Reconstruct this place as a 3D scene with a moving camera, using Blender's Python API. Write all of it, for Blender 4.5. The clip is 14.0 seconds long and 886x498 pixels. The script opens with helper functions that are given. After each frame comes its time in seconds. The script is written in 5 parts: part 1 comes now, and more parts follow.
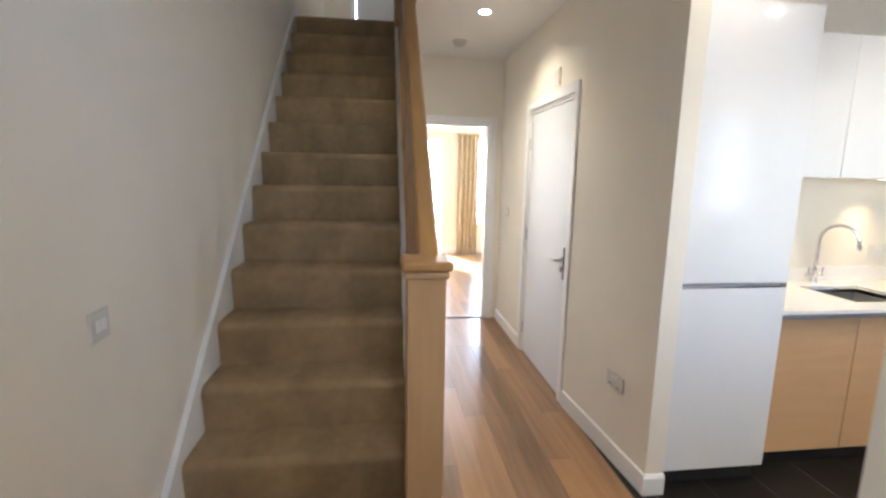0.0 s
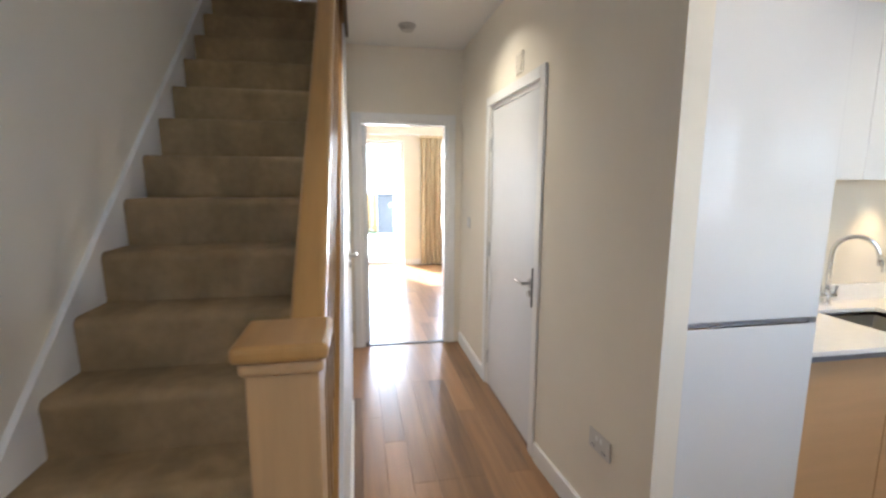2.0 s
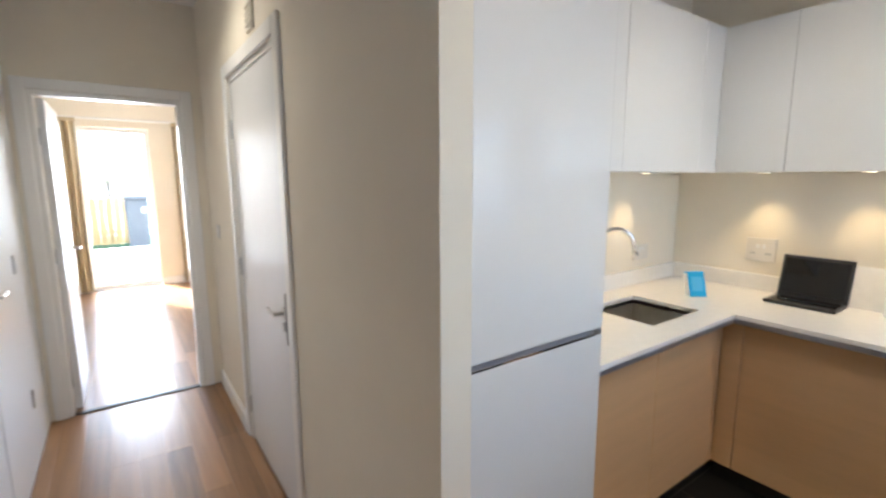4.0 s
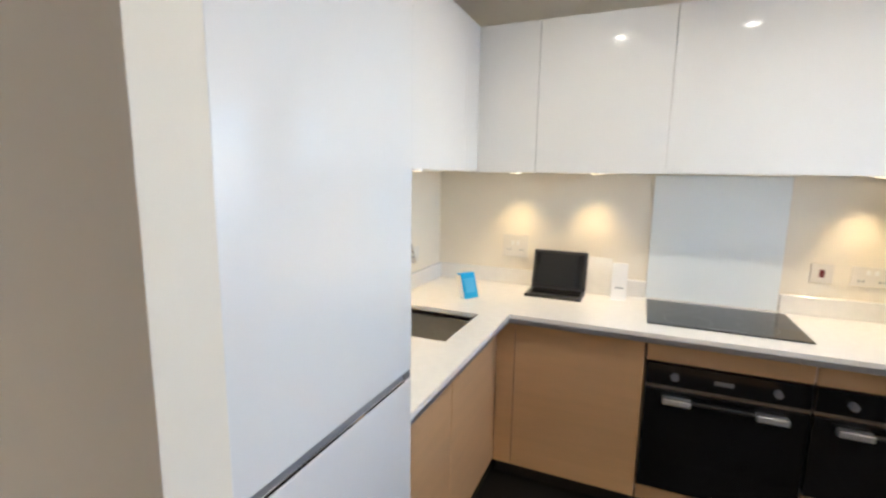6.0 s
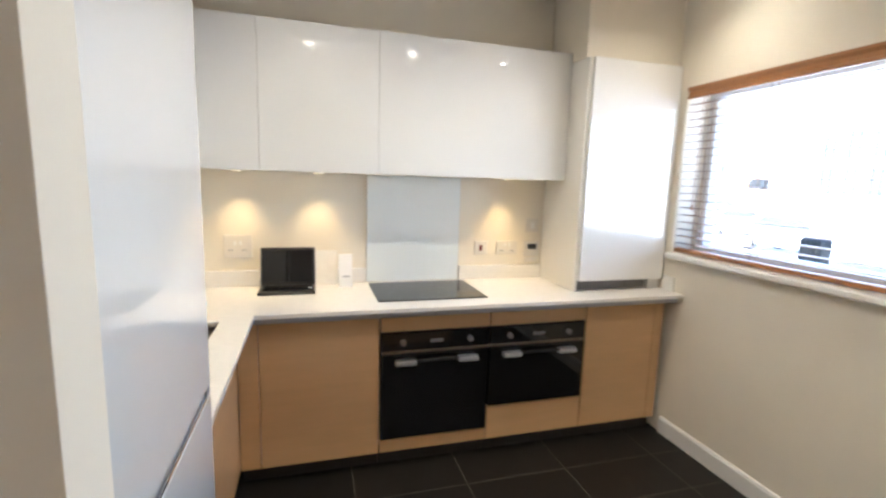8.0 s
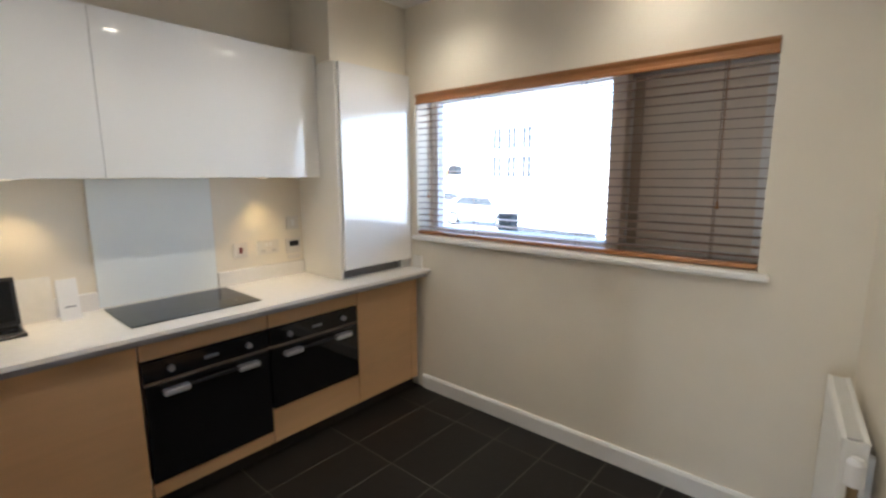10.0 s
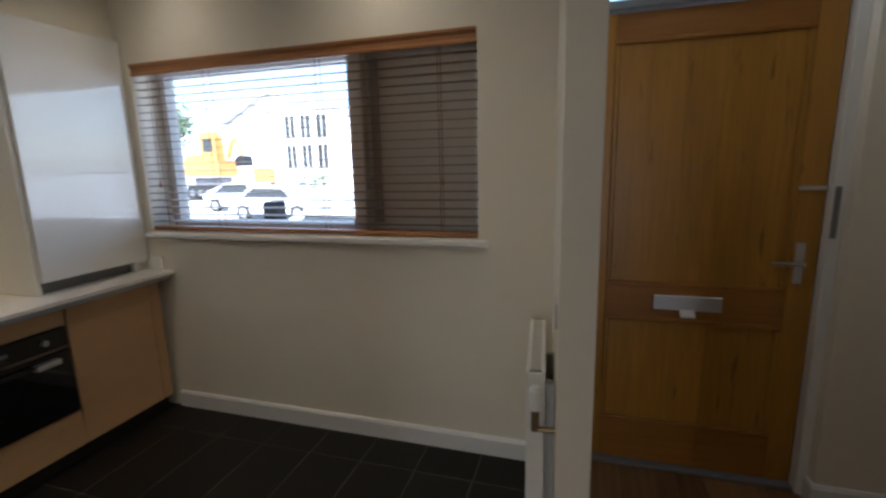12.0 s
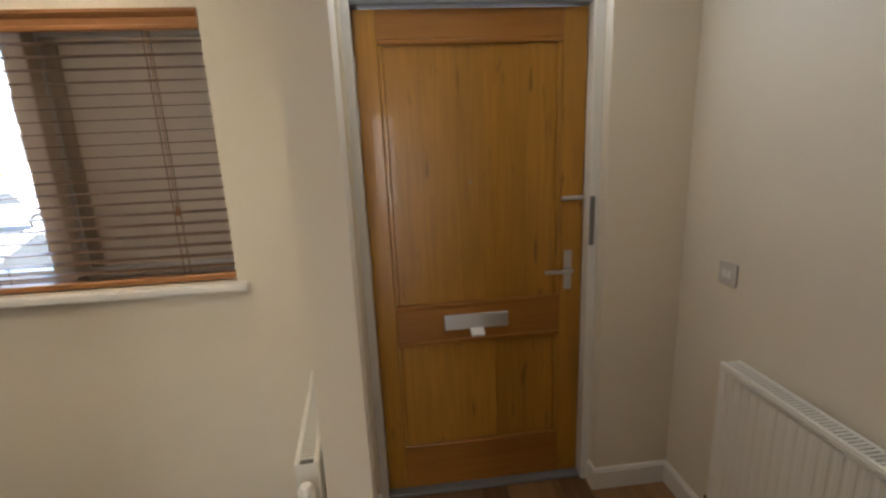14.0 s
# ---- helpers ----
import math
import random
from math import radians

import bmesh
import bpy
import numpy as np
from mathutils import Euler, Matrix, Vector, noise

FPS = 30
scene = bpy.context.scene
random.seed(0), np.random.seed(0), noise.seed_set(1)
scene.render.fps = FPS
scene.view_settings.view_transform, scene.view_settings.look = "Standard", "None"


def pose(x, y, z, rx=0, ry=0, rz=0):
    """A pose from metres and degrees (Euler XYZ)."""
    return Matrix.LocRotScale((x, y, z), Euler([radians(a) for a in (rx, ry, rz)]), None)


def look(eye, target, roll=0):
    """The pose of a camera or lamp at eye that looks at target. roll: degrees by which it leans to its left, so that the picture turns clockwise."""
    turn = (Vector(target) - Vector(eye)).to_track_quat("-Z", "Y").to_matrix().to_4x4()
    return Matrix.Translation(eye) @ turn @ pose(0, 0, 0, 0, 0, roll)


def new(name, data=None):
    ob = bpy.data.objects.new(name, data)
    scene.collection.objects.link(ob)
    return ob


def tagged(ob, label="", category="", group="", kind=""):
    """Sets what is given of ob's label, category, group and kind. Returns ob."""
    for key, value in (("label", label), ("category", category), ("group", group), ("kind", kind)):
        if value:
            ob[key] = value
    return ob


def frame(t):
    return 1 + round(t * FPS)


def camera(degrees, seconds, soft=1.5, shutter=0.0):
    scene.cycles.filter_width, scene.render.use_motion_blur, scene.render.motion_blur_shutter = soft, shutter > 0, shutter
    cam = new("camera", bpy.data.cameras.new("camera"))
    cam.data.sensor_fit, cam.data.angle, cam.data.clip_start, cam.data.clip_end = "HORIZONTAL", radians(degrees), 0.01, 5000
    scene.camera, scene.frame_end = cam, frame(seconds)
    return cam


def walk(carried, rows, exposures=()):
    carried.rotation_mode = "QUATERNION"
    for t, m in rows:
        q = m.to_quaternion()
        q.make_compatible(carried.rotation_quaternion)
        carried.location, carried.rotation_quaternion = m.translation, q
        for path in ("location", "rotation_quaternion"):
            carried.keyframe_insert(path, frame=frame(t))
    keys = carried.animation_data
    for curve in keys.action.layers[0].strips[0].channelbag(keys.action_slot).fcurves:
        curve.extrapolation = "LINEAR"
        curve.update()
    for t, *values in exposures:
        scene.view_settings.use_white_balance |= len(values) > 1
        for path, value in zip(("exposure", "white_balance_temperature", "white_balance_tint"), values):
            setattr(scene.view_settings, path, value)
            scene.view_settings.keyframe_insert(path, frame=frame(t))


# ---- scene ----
cam = camera(88.3, 14.0, soft=2.5, shutter=0.4)
PATH = [
    (0, (0.679, 0.446, 1.542), (0.929, 2.404, 1.22), 1.0),
    (0.5, (0.714, 0.591, 1.53), (0.969, 2.55, 1.214), 1.0),
    (1, (0.824, 0.706, 1.534), (1.036, 2.67, 1.222), 0.6),
    (1.5, (0.907, 0.832, 1.539), (1.14, 2.795, 1.234), 0.3),
    (2, (0.926, 1.009, 1.55), (1.293, 2.952, 1.252), 0.3),
    (2.5, (0.956, 1.173, 1.545), (1.519, 3.071, 1.261), 0.5),
    (3, (1.083, 1.309, 1.54), (1.828, 3.145, 1.265), 0.1),
    (3.5, (1.252, 1.416, 1.536), (2.179, 3.165, 1.25), -0.3),
    (4, (1.35, 1.49, 1.535), (2.49, 3.105, 1.23), -0.2),
    (4.2, (1.369, 1.529, 1.535), (2.597, 3.076, 1.228), -0.3),
    (6.3, (1.648, 1.869, 1.526), (3.525, 2.497, 1.24), 1.1),
    (6.5, (1.65, 1.863, 1.514), (3.565, 2.376, 1.245), 1.2),
    (7, (1.636, 1.978, 1.522), (3.613, 2.084, 1.238), 1.9),
    (7.5, (1.58, 2.035, 1.524), (3.546, 1.805, 1.236), 1.9),
    (8, (1.488, 2.124, 1.536), (3.387, 1.569, 1.242), 1.8),
    (8.2, (1.431, 2.15, 1.54), (3.294, 1.484, 1.248), 1.6),
    (10.3, (1.476, 2.36, 1.569), (2.667, 0.785, 1.246), -0.5),
    (10.5, (1.472, 2.347, 1.558), (2.601, 0.729, 1.232), -0.7),
    (11, (1.392, 2.274, 1.52), (2.361, 0.556, 1.188), -1.1),
    (11.5, (1.299, 2.218, 1.496), (2.08, 0.408, 1.158), -1.3),
    (12, (1.239, 2.147, 1.521), (1.811, 0.267, 1.149), -1.4),
    (12.5, (1.159, 2.05, 1.522), (1.552, 0.127, 1.14), -1.9),
    (13, (1.065, 1.938, 1.555), (1.309, -0.003, 1.139), -2.4),
    (13.5, (1.065, 1.855, 1.586), (1.084, -0.097, 1.151), -2.5),
    (14, (1.087, 1.777, 1.646), (0.887, -0.158, 1.182), -2.5),
]
EXPOSURE = [(0, 3.6, 5450, 11), (1.5, 3.42, 5450, 11), (2.5, 3.13, 5450, 11), (4, 3.05, 5450, 11), (6.5, 3.36, 5450, 11), (8, 3.38, 5550, 11), (10.3, 2.62, 5500, 11), (11, 2.25, 5500, 11), (12.5, 1.5, 5700, 11), (13.2, 2.03, 6100, 12), (14, 2.75, 6250, 12)]
walk(cam, [(t, look(eye, to, lean)) for t, eye, to, lean in PATH], EXPOSURE)

# ---- world, sun, large lights ----
world = bpy.data.worlds.new("world")
scene.world = world
world.use_nodes = True
wt = world.node_tree
sky = wt.nodes.new("ShaderNodeTexSky")
sky.sky_type = "NISHITA"
sky.sun_disc = False
sky.sun_elevation, sky.sun_rotation = radians(48), radians(-22)
wt.links.new(sky.outputs[0], wt.nodes["Background"].inputs[0])
wt.nodes["Background"].inputs[1].default_value = 0.15


def lamp(name, kind, m, energy, color=(1, 1, 1), **more):
    data = bpy.data.lights.new(name, kind)
    data.energy, data.color = energy, color
    for key, value in more.items():
        if key == "size":
            data.size = value
        elif key == "size_y":
            data.shape, data.size_y = "RECTANGLE", value
        elif key == "angle":
            data.angle = value
        elif key == "spot":
            data.spot_size, data.spot_blend = value
        elif key == "radius":
            data.shadow_soft_size = value
    ob = new(name, data)
    ob.matrix_world = m
    return ob


lamp("sun", "SUN", look((-8, 26, 22), (2, 6, 0)), 5.0, (1.0, 0.95, 0.86), angle=radians(0.5))
# daylight standing in the openings
lamp("daylight_kitchen_window", "AREA", look((3.05, -0.12, 1.62), (3.0, 3, 2.0)), 1.4, (0.86, 0.91, 1.0), size=1.2, size_y=0.85)
lamp("daylight_patio_door", "AREA", look((1.35, 9.36, 1.2), (1.35, 5, 0.6)), 8, (1.0, 0.95, 0.85), size=0.8, size_y=2.1)
lamp("daylight_living_window", "AREA", look((3.1, 9.36, 1.4), (2.6, 5, 0.6)), 6.5, (1.0, 0.95, 0.85), size=1.2, size_y=1.7)
lamp("daylight_fanlight", "AREA", look((0.75, -0.06, 2.38), (0.75, 2, 1.2)), 0.6, (0.88, 0.94, 1.0), size=0.85, size_y=0.28)
# unseen fill lamp added to brighten the upper stairs; the landing has no opening
lamp("landing_fill", "AREA", look((0.4, 7.1, 4.6), (0.4, 4.5, 2.4)), 1.5, (1.0, 0.95, 0.86), size=0.8, size_y=1.0)


# ---- materials ----
def node_material(name):
    m = bpy.data.materials.new(name)
    m.use_nodes = True
    nt = m.node_tree
    return m, nt, nt.nodes["Principled BSDF"]


def mat(name, color, rough=0.5, metal=0.0, grain=0.06, scale=9.0, stretch=(1, 1, 1), bump=0.0, bump_scale=120.0, coat=0.0, spread=0.0, coat_rough=0.03, marks=None):
    """A procedural surface: base colour varied by a broad and a fine noise, with fine relief."""
    m, nt, b = node_material(name)
    b.inputs["Roughness"].default_value = rough
    b.inputs["Metallic"].default_value = metal
    b.inputs["Coat Weight"].default_value = coat
    b.inputs["Coat Roughness"].default_value = coat_rough
    geo = nt.nodes.new("ShaderNodeNewGeometry")
    mp = nt.nodes.new("ShaderNodeMapping")
    mp.inputs["Scale"].default_value = stretch
    nt.links.new(geo.outputs["Position"], mp.inputs[0])
    total = None
    for sc, w in ((scale * 0.12, 0.5), (scale, 0.5)):
        n = nt.nodes.new("ShaderNodeTexNoise")
        n.inputs["Scale"].default_value, n.inputs["Detail"].default_value = sc, 5
        nt.links.new(mp.outputs[0], n.inputs["Vector"])
        mul = nt.nodes.new("ShaderNodeMath")
        mul.operation = "MULTIPLY"
        mul.inputs[1].default_value = w
        nt.links.new(n.outputs[0], mul.inputs[0])
        if total is None:
            total = mul
        else:
            add = nt.nodes.new("ShaderNodeMath")
            nt.links.new(total.outputs[0], add.inputs[0])
            nt.links.new(mul.outputs[0], add.inputs[1])
            total = add
    if spread:
        info = nt.nodes.new("ShaderNodeObjectInfo")
        sp = nt.nodes.new("ShaderNodeMath")
        sp.operation = "MULTIPLY_ADD"
        sp.inputs[1].default_value, sp.inputs[2].default_value = spread, -spread / 2
        nt.links.new(info.outputs["Random"], sp.inputs[0])
        add = nt.nodes.new("ShaderNodeMath")
        nt.links.new(total.outputs[0], add.inputs[0])
        nt.links.new(sp.outputs[0], add.inputs[1])
        total = add
    ramp = nt.nodes.new("ShaderNodeMapRange")
    ramp.inputs["From Min"].default_value, ramp.inputs["From Max"].default_value = 0.3, 0.7
    ramp.inputs["To Min"].default_value, ramp.inputs["To Max"].default_value = 1 - grain, 1 + grain
    ramp.clamp = False
    nt.links.new(total.outputs[0], ramp.inputs[0])
    if marks:
        size, low, high, amount = marks
        mm = nt.nodes.new("ShaderNodeMapping")
        mm.inputs["Scale"].default_value = size
        nt.links.new(geo.outputs["Position"], mm.inputs[0])
        n = nt.nodes.new("ShaderNodeTexNoise")
        n.inputs["Scale"].default_value, n.inputs["Detail"].default_value = 1.0, 2
        nt.links.new(mm.outputs[0], n.inputs["Vector"])
        mr = nt.nodes.new("ShaderNodeMapRange")
        mr.inputs["From Min"].default_value, mr.inputs["From Max"].default_value = low, high
        mr.inputs["To Min"].default_value, mr.inputs["To Max"].default_value = 1.0, 1.0 - amount
        nt.links.new(n.outputs[0], mr.inputs[0])
        both = nt.nodes.new("ShaderNodeMath")
        both.operation = "MULTIPLY"
        nt.links.new(ramp.outputs[0], both.inputs[0])
        nt.links.new(mr.outputs[0], both.inputs[1])
        ramp = both
    vm = nt.nodes.new("ShaderNodeVectorMath")
    vm.operation = "SCALE"
    vm.inputs[0].default_value = color
    nt.links.new(ramp.outputs[0], vm.inputs["Scale"])
    nt.links.new(vm.outputs[0], b.inputs["Base Color"])
    if bump:
        n = nt.nodes.new("ShaderNodeTexNoise")
        n.inputs["Scale"].default_value, n.inputs["Detail"].default_value = bump_scale, 3
        nt.links.new(mp.outputs[0], n.inputs["Vector"])
        bp = nt.nodes.new("ShaderNodeBump")
        bp.inputs["Strength"].default_value, bp.inputs["Distance"].default_value = bump, 0.004
        nt.links.new(n.outputs[0], bp.inputs["Height"])
        nt.links.new(bp.outputs[0], b.inputs["Normal"])
    return m


def glass(name):
    m, nt, b = node_material(name)
    b.inputs["Base Color"].default_value = (0.96, 0.98, 0.98, 1)
    b.inputs["Roughness"].default_value = 0.0
    b.inputs["Transmission Weight"].default_value = 1.0
    b.inputs["IOR"].default_value = 1.05
    return m


def glow(name, color, strength):
    m, nt, b = node_material(name)
    b.inputs["Base Color"].default_value = (*color, 1)
    b.inputs["Emission Color"].default_value = (*color, 1)
    b.inputs["Emission Strength"].default_value = strength
    return m


WALL = mat("cream_wall_paint", (0.785, 0.722, 0.605), 0.7, grain=0.03, scale=5, bump=0.035, bump_scale=160)
CEIL = mat("ceiling_paint", (0.81, 0.79, 0.745), 0.8, grain=0.02, scale=5, bump=0.08)
TRIM = mat("white_trim_paint", (0.80, 0.785, 0.755), 0.32, grain=0.02, scale=12, bump=0.03)
DOORW = mat("white_door_satin", (0.71, 0.715, 0.725), 0.28, grain=0.02, scale=10, bump=0.04, bump_scale=60)
GLOSS = mat("white_gloss_lacquer", (0.79, 0.775, 0.75), 0.10, grain=0.012, scale=4, coat=1.0)
CARC = mat("cream_carcass", (0.77, 0.74, 0.68), 0.4, grain=0.02)
STONE = mat("white_composite_stone", (0.80, 0.77, 0.72), 0.18, grain=0.05, scale=220, bump=0.0)
VENEER = mat("pale_oak_veneer", (0.67, 0.415, 0.205), 0.30, grain=0.07, scale=26, stretch=(0.12, 0.12, 1), bump=0.05, bump_scale=90, spread=0.05)
ALU = mat("brushed_aluminium", (0.62, 0.63, 0.65), 0.36, 0.85, grain=0.05, scale=60, stretch=(1, 8, 1))
CHROME = mat("chrome", (0.78, 0.78, 0.79), 0.08, 1.0, grain=0.01)
NICKEL = mat("satin_nickel", (0.58, 0.57, 0.55), 0.28, 1.0, grain=0.03, scale=60)
STEEL = mat("brushed_sink_steel", (0.56, 0.54, 0.50), 0.36, 1.0, grain=0.08, scale=40, stretch=(6, 1, 1))
PLINTH = mat("dark_plinth", (0.03, 0.027, 0.024), 0.5, grain=0.1)
BLACKGLASS = mat("black_glass", (0.008, 0.008, 0.009), 0.04, grain=0.05)
BLACKP = mat("black_plastic", (0.015, 0.015, 0.016), 0.35, grain=0.1)
RAIL = mat("dull_grey_aluminium", (0.34, 0.34, 0.36), 0.4, 0.8, grain=0.05, scale=60, stretch=(1, 8, 1))
GREYP = mat("grey_plastic", (0.18, 0.18, 0.19), 0.4, grain=0.05)
WHITEP = mat("white_plastic", (0.78, 0.77, 0.74), 0.3, grain=0.015)
BLUEP = mat("cyan_box_print", (0.02, 0.36, 0.66), 0.35, grain=0.04)
PAPER = mat("printed_paper", (0.78, 0.77, 0.76), 0.6, grain=0.03)
INK = mat("grey_print", (0.25, 0.26, 0.30), 0.6)
CARPET = mat("beige_carpet", (0.40, 0.275, 0.135), 0.95, grain=0.18, scale=22, bump=0.9, bump_scale=420, marks=((6, 2.2, 3.0), 0.40, 0.64, 0.24))
OAK = mat("golden_oak", (0.36, 0.195, 0.062), 0.30, grain=0.24, scale=34, stretch=(1, 0.12, 0.12), bump=0.05, bump_scale=80, coat=0.25)
OAKV = mat("golden_oak_upright", (0.45, 0.275, 0.125), 0.38, grain=0.15, scale=40, stretch=(1, 1, 0.07), bump=0.06, bump_scale=90, coat=0.15)
DOAK = mat("front_door_oak", (0.375, 0.177, 0.018), 0.34, grain=0.24, scale=60, stretch=(1, 1, 0.06), bump=0.05, bump_scale=90, coat=0.12, spread=0.10, marks=((26, 26, 4.5), 0.66, 0.76, 0.5))
OAKS = mat("spindle_oak", (0.29, 0.165, 0.068), 0.36, grain=0.15, scale=40, stretch=(1, 1, 0.07))
KPLATE = mat("warm_white_plate", (0.70, 0.655, 0.58), 0.35, grain=0.02)
PLATE = mat("grey_white_plate", (0.60, 0.575, 0.53), 0.35, grain=0.02)
DOAKH = mat("front_door_oak_rail", (0.31, 0.125, 0.014), 0.38, grain=0.20, scale=42, stretch=(0.06, 1, 1), bump=0.05, bump_scale=90, coat=0.12)
PLANK = mat("oak_laminate", (0.235, 0.128, 0.057), 0.28, grain=0.42, scale=26, stretch=(1, 0.06, 1), bump=0.04, bump_scale=70, spread=0.36, coat=0.05)
SUB = mat("screed", (0.06, 0.05, 0.045), 0.9, grain=0.1)
TILE = mat("dark_slate_tile", (0.010, 0.0085, 0.007), 0.5, grain=0.3, scale=14, bump=0.15, bump_scale=40, spread=0.25)
GROUT = mat("tile_grout", (0.075, 0.065, 0.052), 0.85, grain=0.15, scale=30)
BLINDW = mat("blind_wood", (0.36, 0.16, 0.055), 0.4, grain=0.15, scale=30, stretch=(0.06, 1, 1), bump=0.04)
SLATW = mat("blind_slat_wood", (0.23, 0.145, 0.09), 0.5, grain=0.12, scale=30, stretch=(0.06, 1, 1))
TIMBERP = mat("grey_brown_panel", (0.75, 0.66, 0.56), 0.55, grain=0.06, scale=10)
FRAMEG = mat("grey_window_frame", (0.16, 0.17, 0.18), 0.4, grain=0.04)
GLASS = glass("clear_glass")
SPLASH = mat("pale_back_painted_glass", (0.83, 0.86, 0.85), 0.06, grain=0.01)
RADW = mat("radiator_enamel", (0.77, 0.76, 0.72), 0.3, grain=0.015)
BRONZE = mat("dull_bronze_trim", (0.20, 0.155, 0.115), 0.4, 0.7, grain=0.05)
COPPER = mat("dull_brass", (0.30, 0.22, 0.12), 0.4, 0.8, grain=0.1)
CURT = mat("beige_curtain_cloth", (0.46, 0.38, 0.24), 0.9, grain=0.12, scale=60, bump=0.3, bump_scale=300)
LAMPW = glow("warm_lamp_lens", (1.0, 0.78, 0.45), 1.0)
LAMPC = glow("downlight_lens", (1.0, 0.86, 0.62), 5)

for m_, gloss in ((WALL, 0.12), (CEIL, 0.12), (TILE, 0.3)):
    m_.node_tree.nodes["Principled BSDF"].inputs["Specular IOR Level"].default_value = gloss


# ---- building helpers ----
def thing(name, base=(0, 0, 0), label="", category="", group="", kind=""):
    ob = new(name)
    ob.location = base
    ob.empty_display_size = 0.05
    return tagged(ob, label, category, group, kind)


def origin(ob):
    v = Vector(ob.location)
    return v + origin(ob.parent) if ob.parent else v


def mesh_of(name, bm, material, smooth=False):
    bmesh.ops.recalc_face_normals(bm, faces=bm.faces)
    me = bpy.data.meshes.new(name)
    bm.to_mesh(me)
    bm.free()
    me.materials.append(material)
    if smooth:
        for p in me.polygons:
            p.use_smooth = True
    return me


def part(name, bm, material, parent=None, label="", smooth=False):
    """Links a bmesh, given in world metres, as one mesh object under a thing or a part."""
    base = origin(parent) if parent else Vector((0, 0, 0))
    bmesh.ops.translate(bm, verts=bm.verts, vec=-base)
    ob = new(name, mesh_of(name, bm, material, smooth))
    ob.parent = parent
    return tagged(ob, label)


def box(a, b, bev=0.0, seg=1, bm=None):
    own = bmesh.new()
    v = [own.verts.new((x, y, z)) for x in (a[0], b[0]) for y in (a[1], b[1]) for z in (a[2], b[2])]
    for f in ((0, 1, 3, 2), (4, 6, 7, 5), (0, 4, 5, 1), (2, 3, 7, 6), (0, 2, 6, 4), (1, 5, 7, 3)):
        own.faces.new([v[i] for i in f])
    bmesh.ops.recalc_face_normals(own, faces=own.faces)
    if bev:
        bmesh.ops.bevel(own, geom=own.edges[:], offset=bev, segments=seg, profile=0.5, affect="EDGES")
    return joined(bm, own)


def joined(bm, own):
    if bm is None:
        return own
    me = bpy.data.meshes.new("tmp")
    own.to_mesh(me)
    own.free()
    bm.from_mesh(me)
    bpy.data.meshes.remove(me)
    return bm


def rod(a, b, r, seg=14, r2=None, bm=None):
    a, b = Vector(a), Vector(b)
    own = bmesh.new()
    bmesh.ops.create_cone(own, cap_ends=True, segments=seg, radius1=r, radius2=r if r2 is None else r2, depth=(b - a).length)
    m = Matrix.Translation((a + b) / 2) @ (b - a).to_track_quat("Z", "Y").to_matrix().to_4x4()
    bmesh.ops.transform(own, matrix=m, verts=own.verts)
    return joined(bm, own)


def tube(points, r, seg=12, bm=None):
    """A round bar through points."""
    own = bmesh.new()
    rings = []
    pts = [Vector(p) for p in points]
    for i, p in enumerate(pts):
        d = (pts[min(i + 1, len(pts) - 1)] - pts[max(i - 1, 0)]).normalized()
        u = d.orthogonal().normalized() if i == 0 else (rings_u - d * rings_u.dot(d)).normalized()
        rings_u = u
        w = d.cross(u)
        rings.append([own.verts.new(p + r * (math.cos(t) * u + math.sin(t) * w)) for t in (2 * math.pi * k / seg for k in range(seg))])
    for r0, r1 in zip(rings, rings[1:]):
        for k in range(seg):
            own.faces.new((r0[k], r0[(k + 1) % seg], r1[(k + 1) % seg], r1[k]))
    own.faces.new(rings[0][::-1])
    own.faces.new(rings[-1])
    return joined(bm, own)


def prism(profile, axis, lo, hi, bm=None):
    """A profile of 2D points drawn out along an axis: for 'x' they are (y, z), for 'y' (x, z), for 'z' (x, y)."""
    own = bmesh.new()
    put = {"x": lambda p, s: (s, p[0], p[1]), "y": lambda p, s: (p[0], s, p[1]), "z": lambda p, s: (p[0], p[1], s)}[axis]
    a = [own.verts.new(put(p, lo)) for p in profile]
    b = [own.verts.new(put(p, hi)) for p in profile]
    n = len(profile)
    for i in range(n):
        own.faces.new((a[i], a[(i + 1) % n], b[(i + 1) % n], b[i]))
    own.faces.new(a[::-1])
    own.faces.new(b)
    return joined(bm, own)


def structure(name, bm, material, label="", category=""):
    return tagged(part(name, bm, material), label, category, kind="structure")


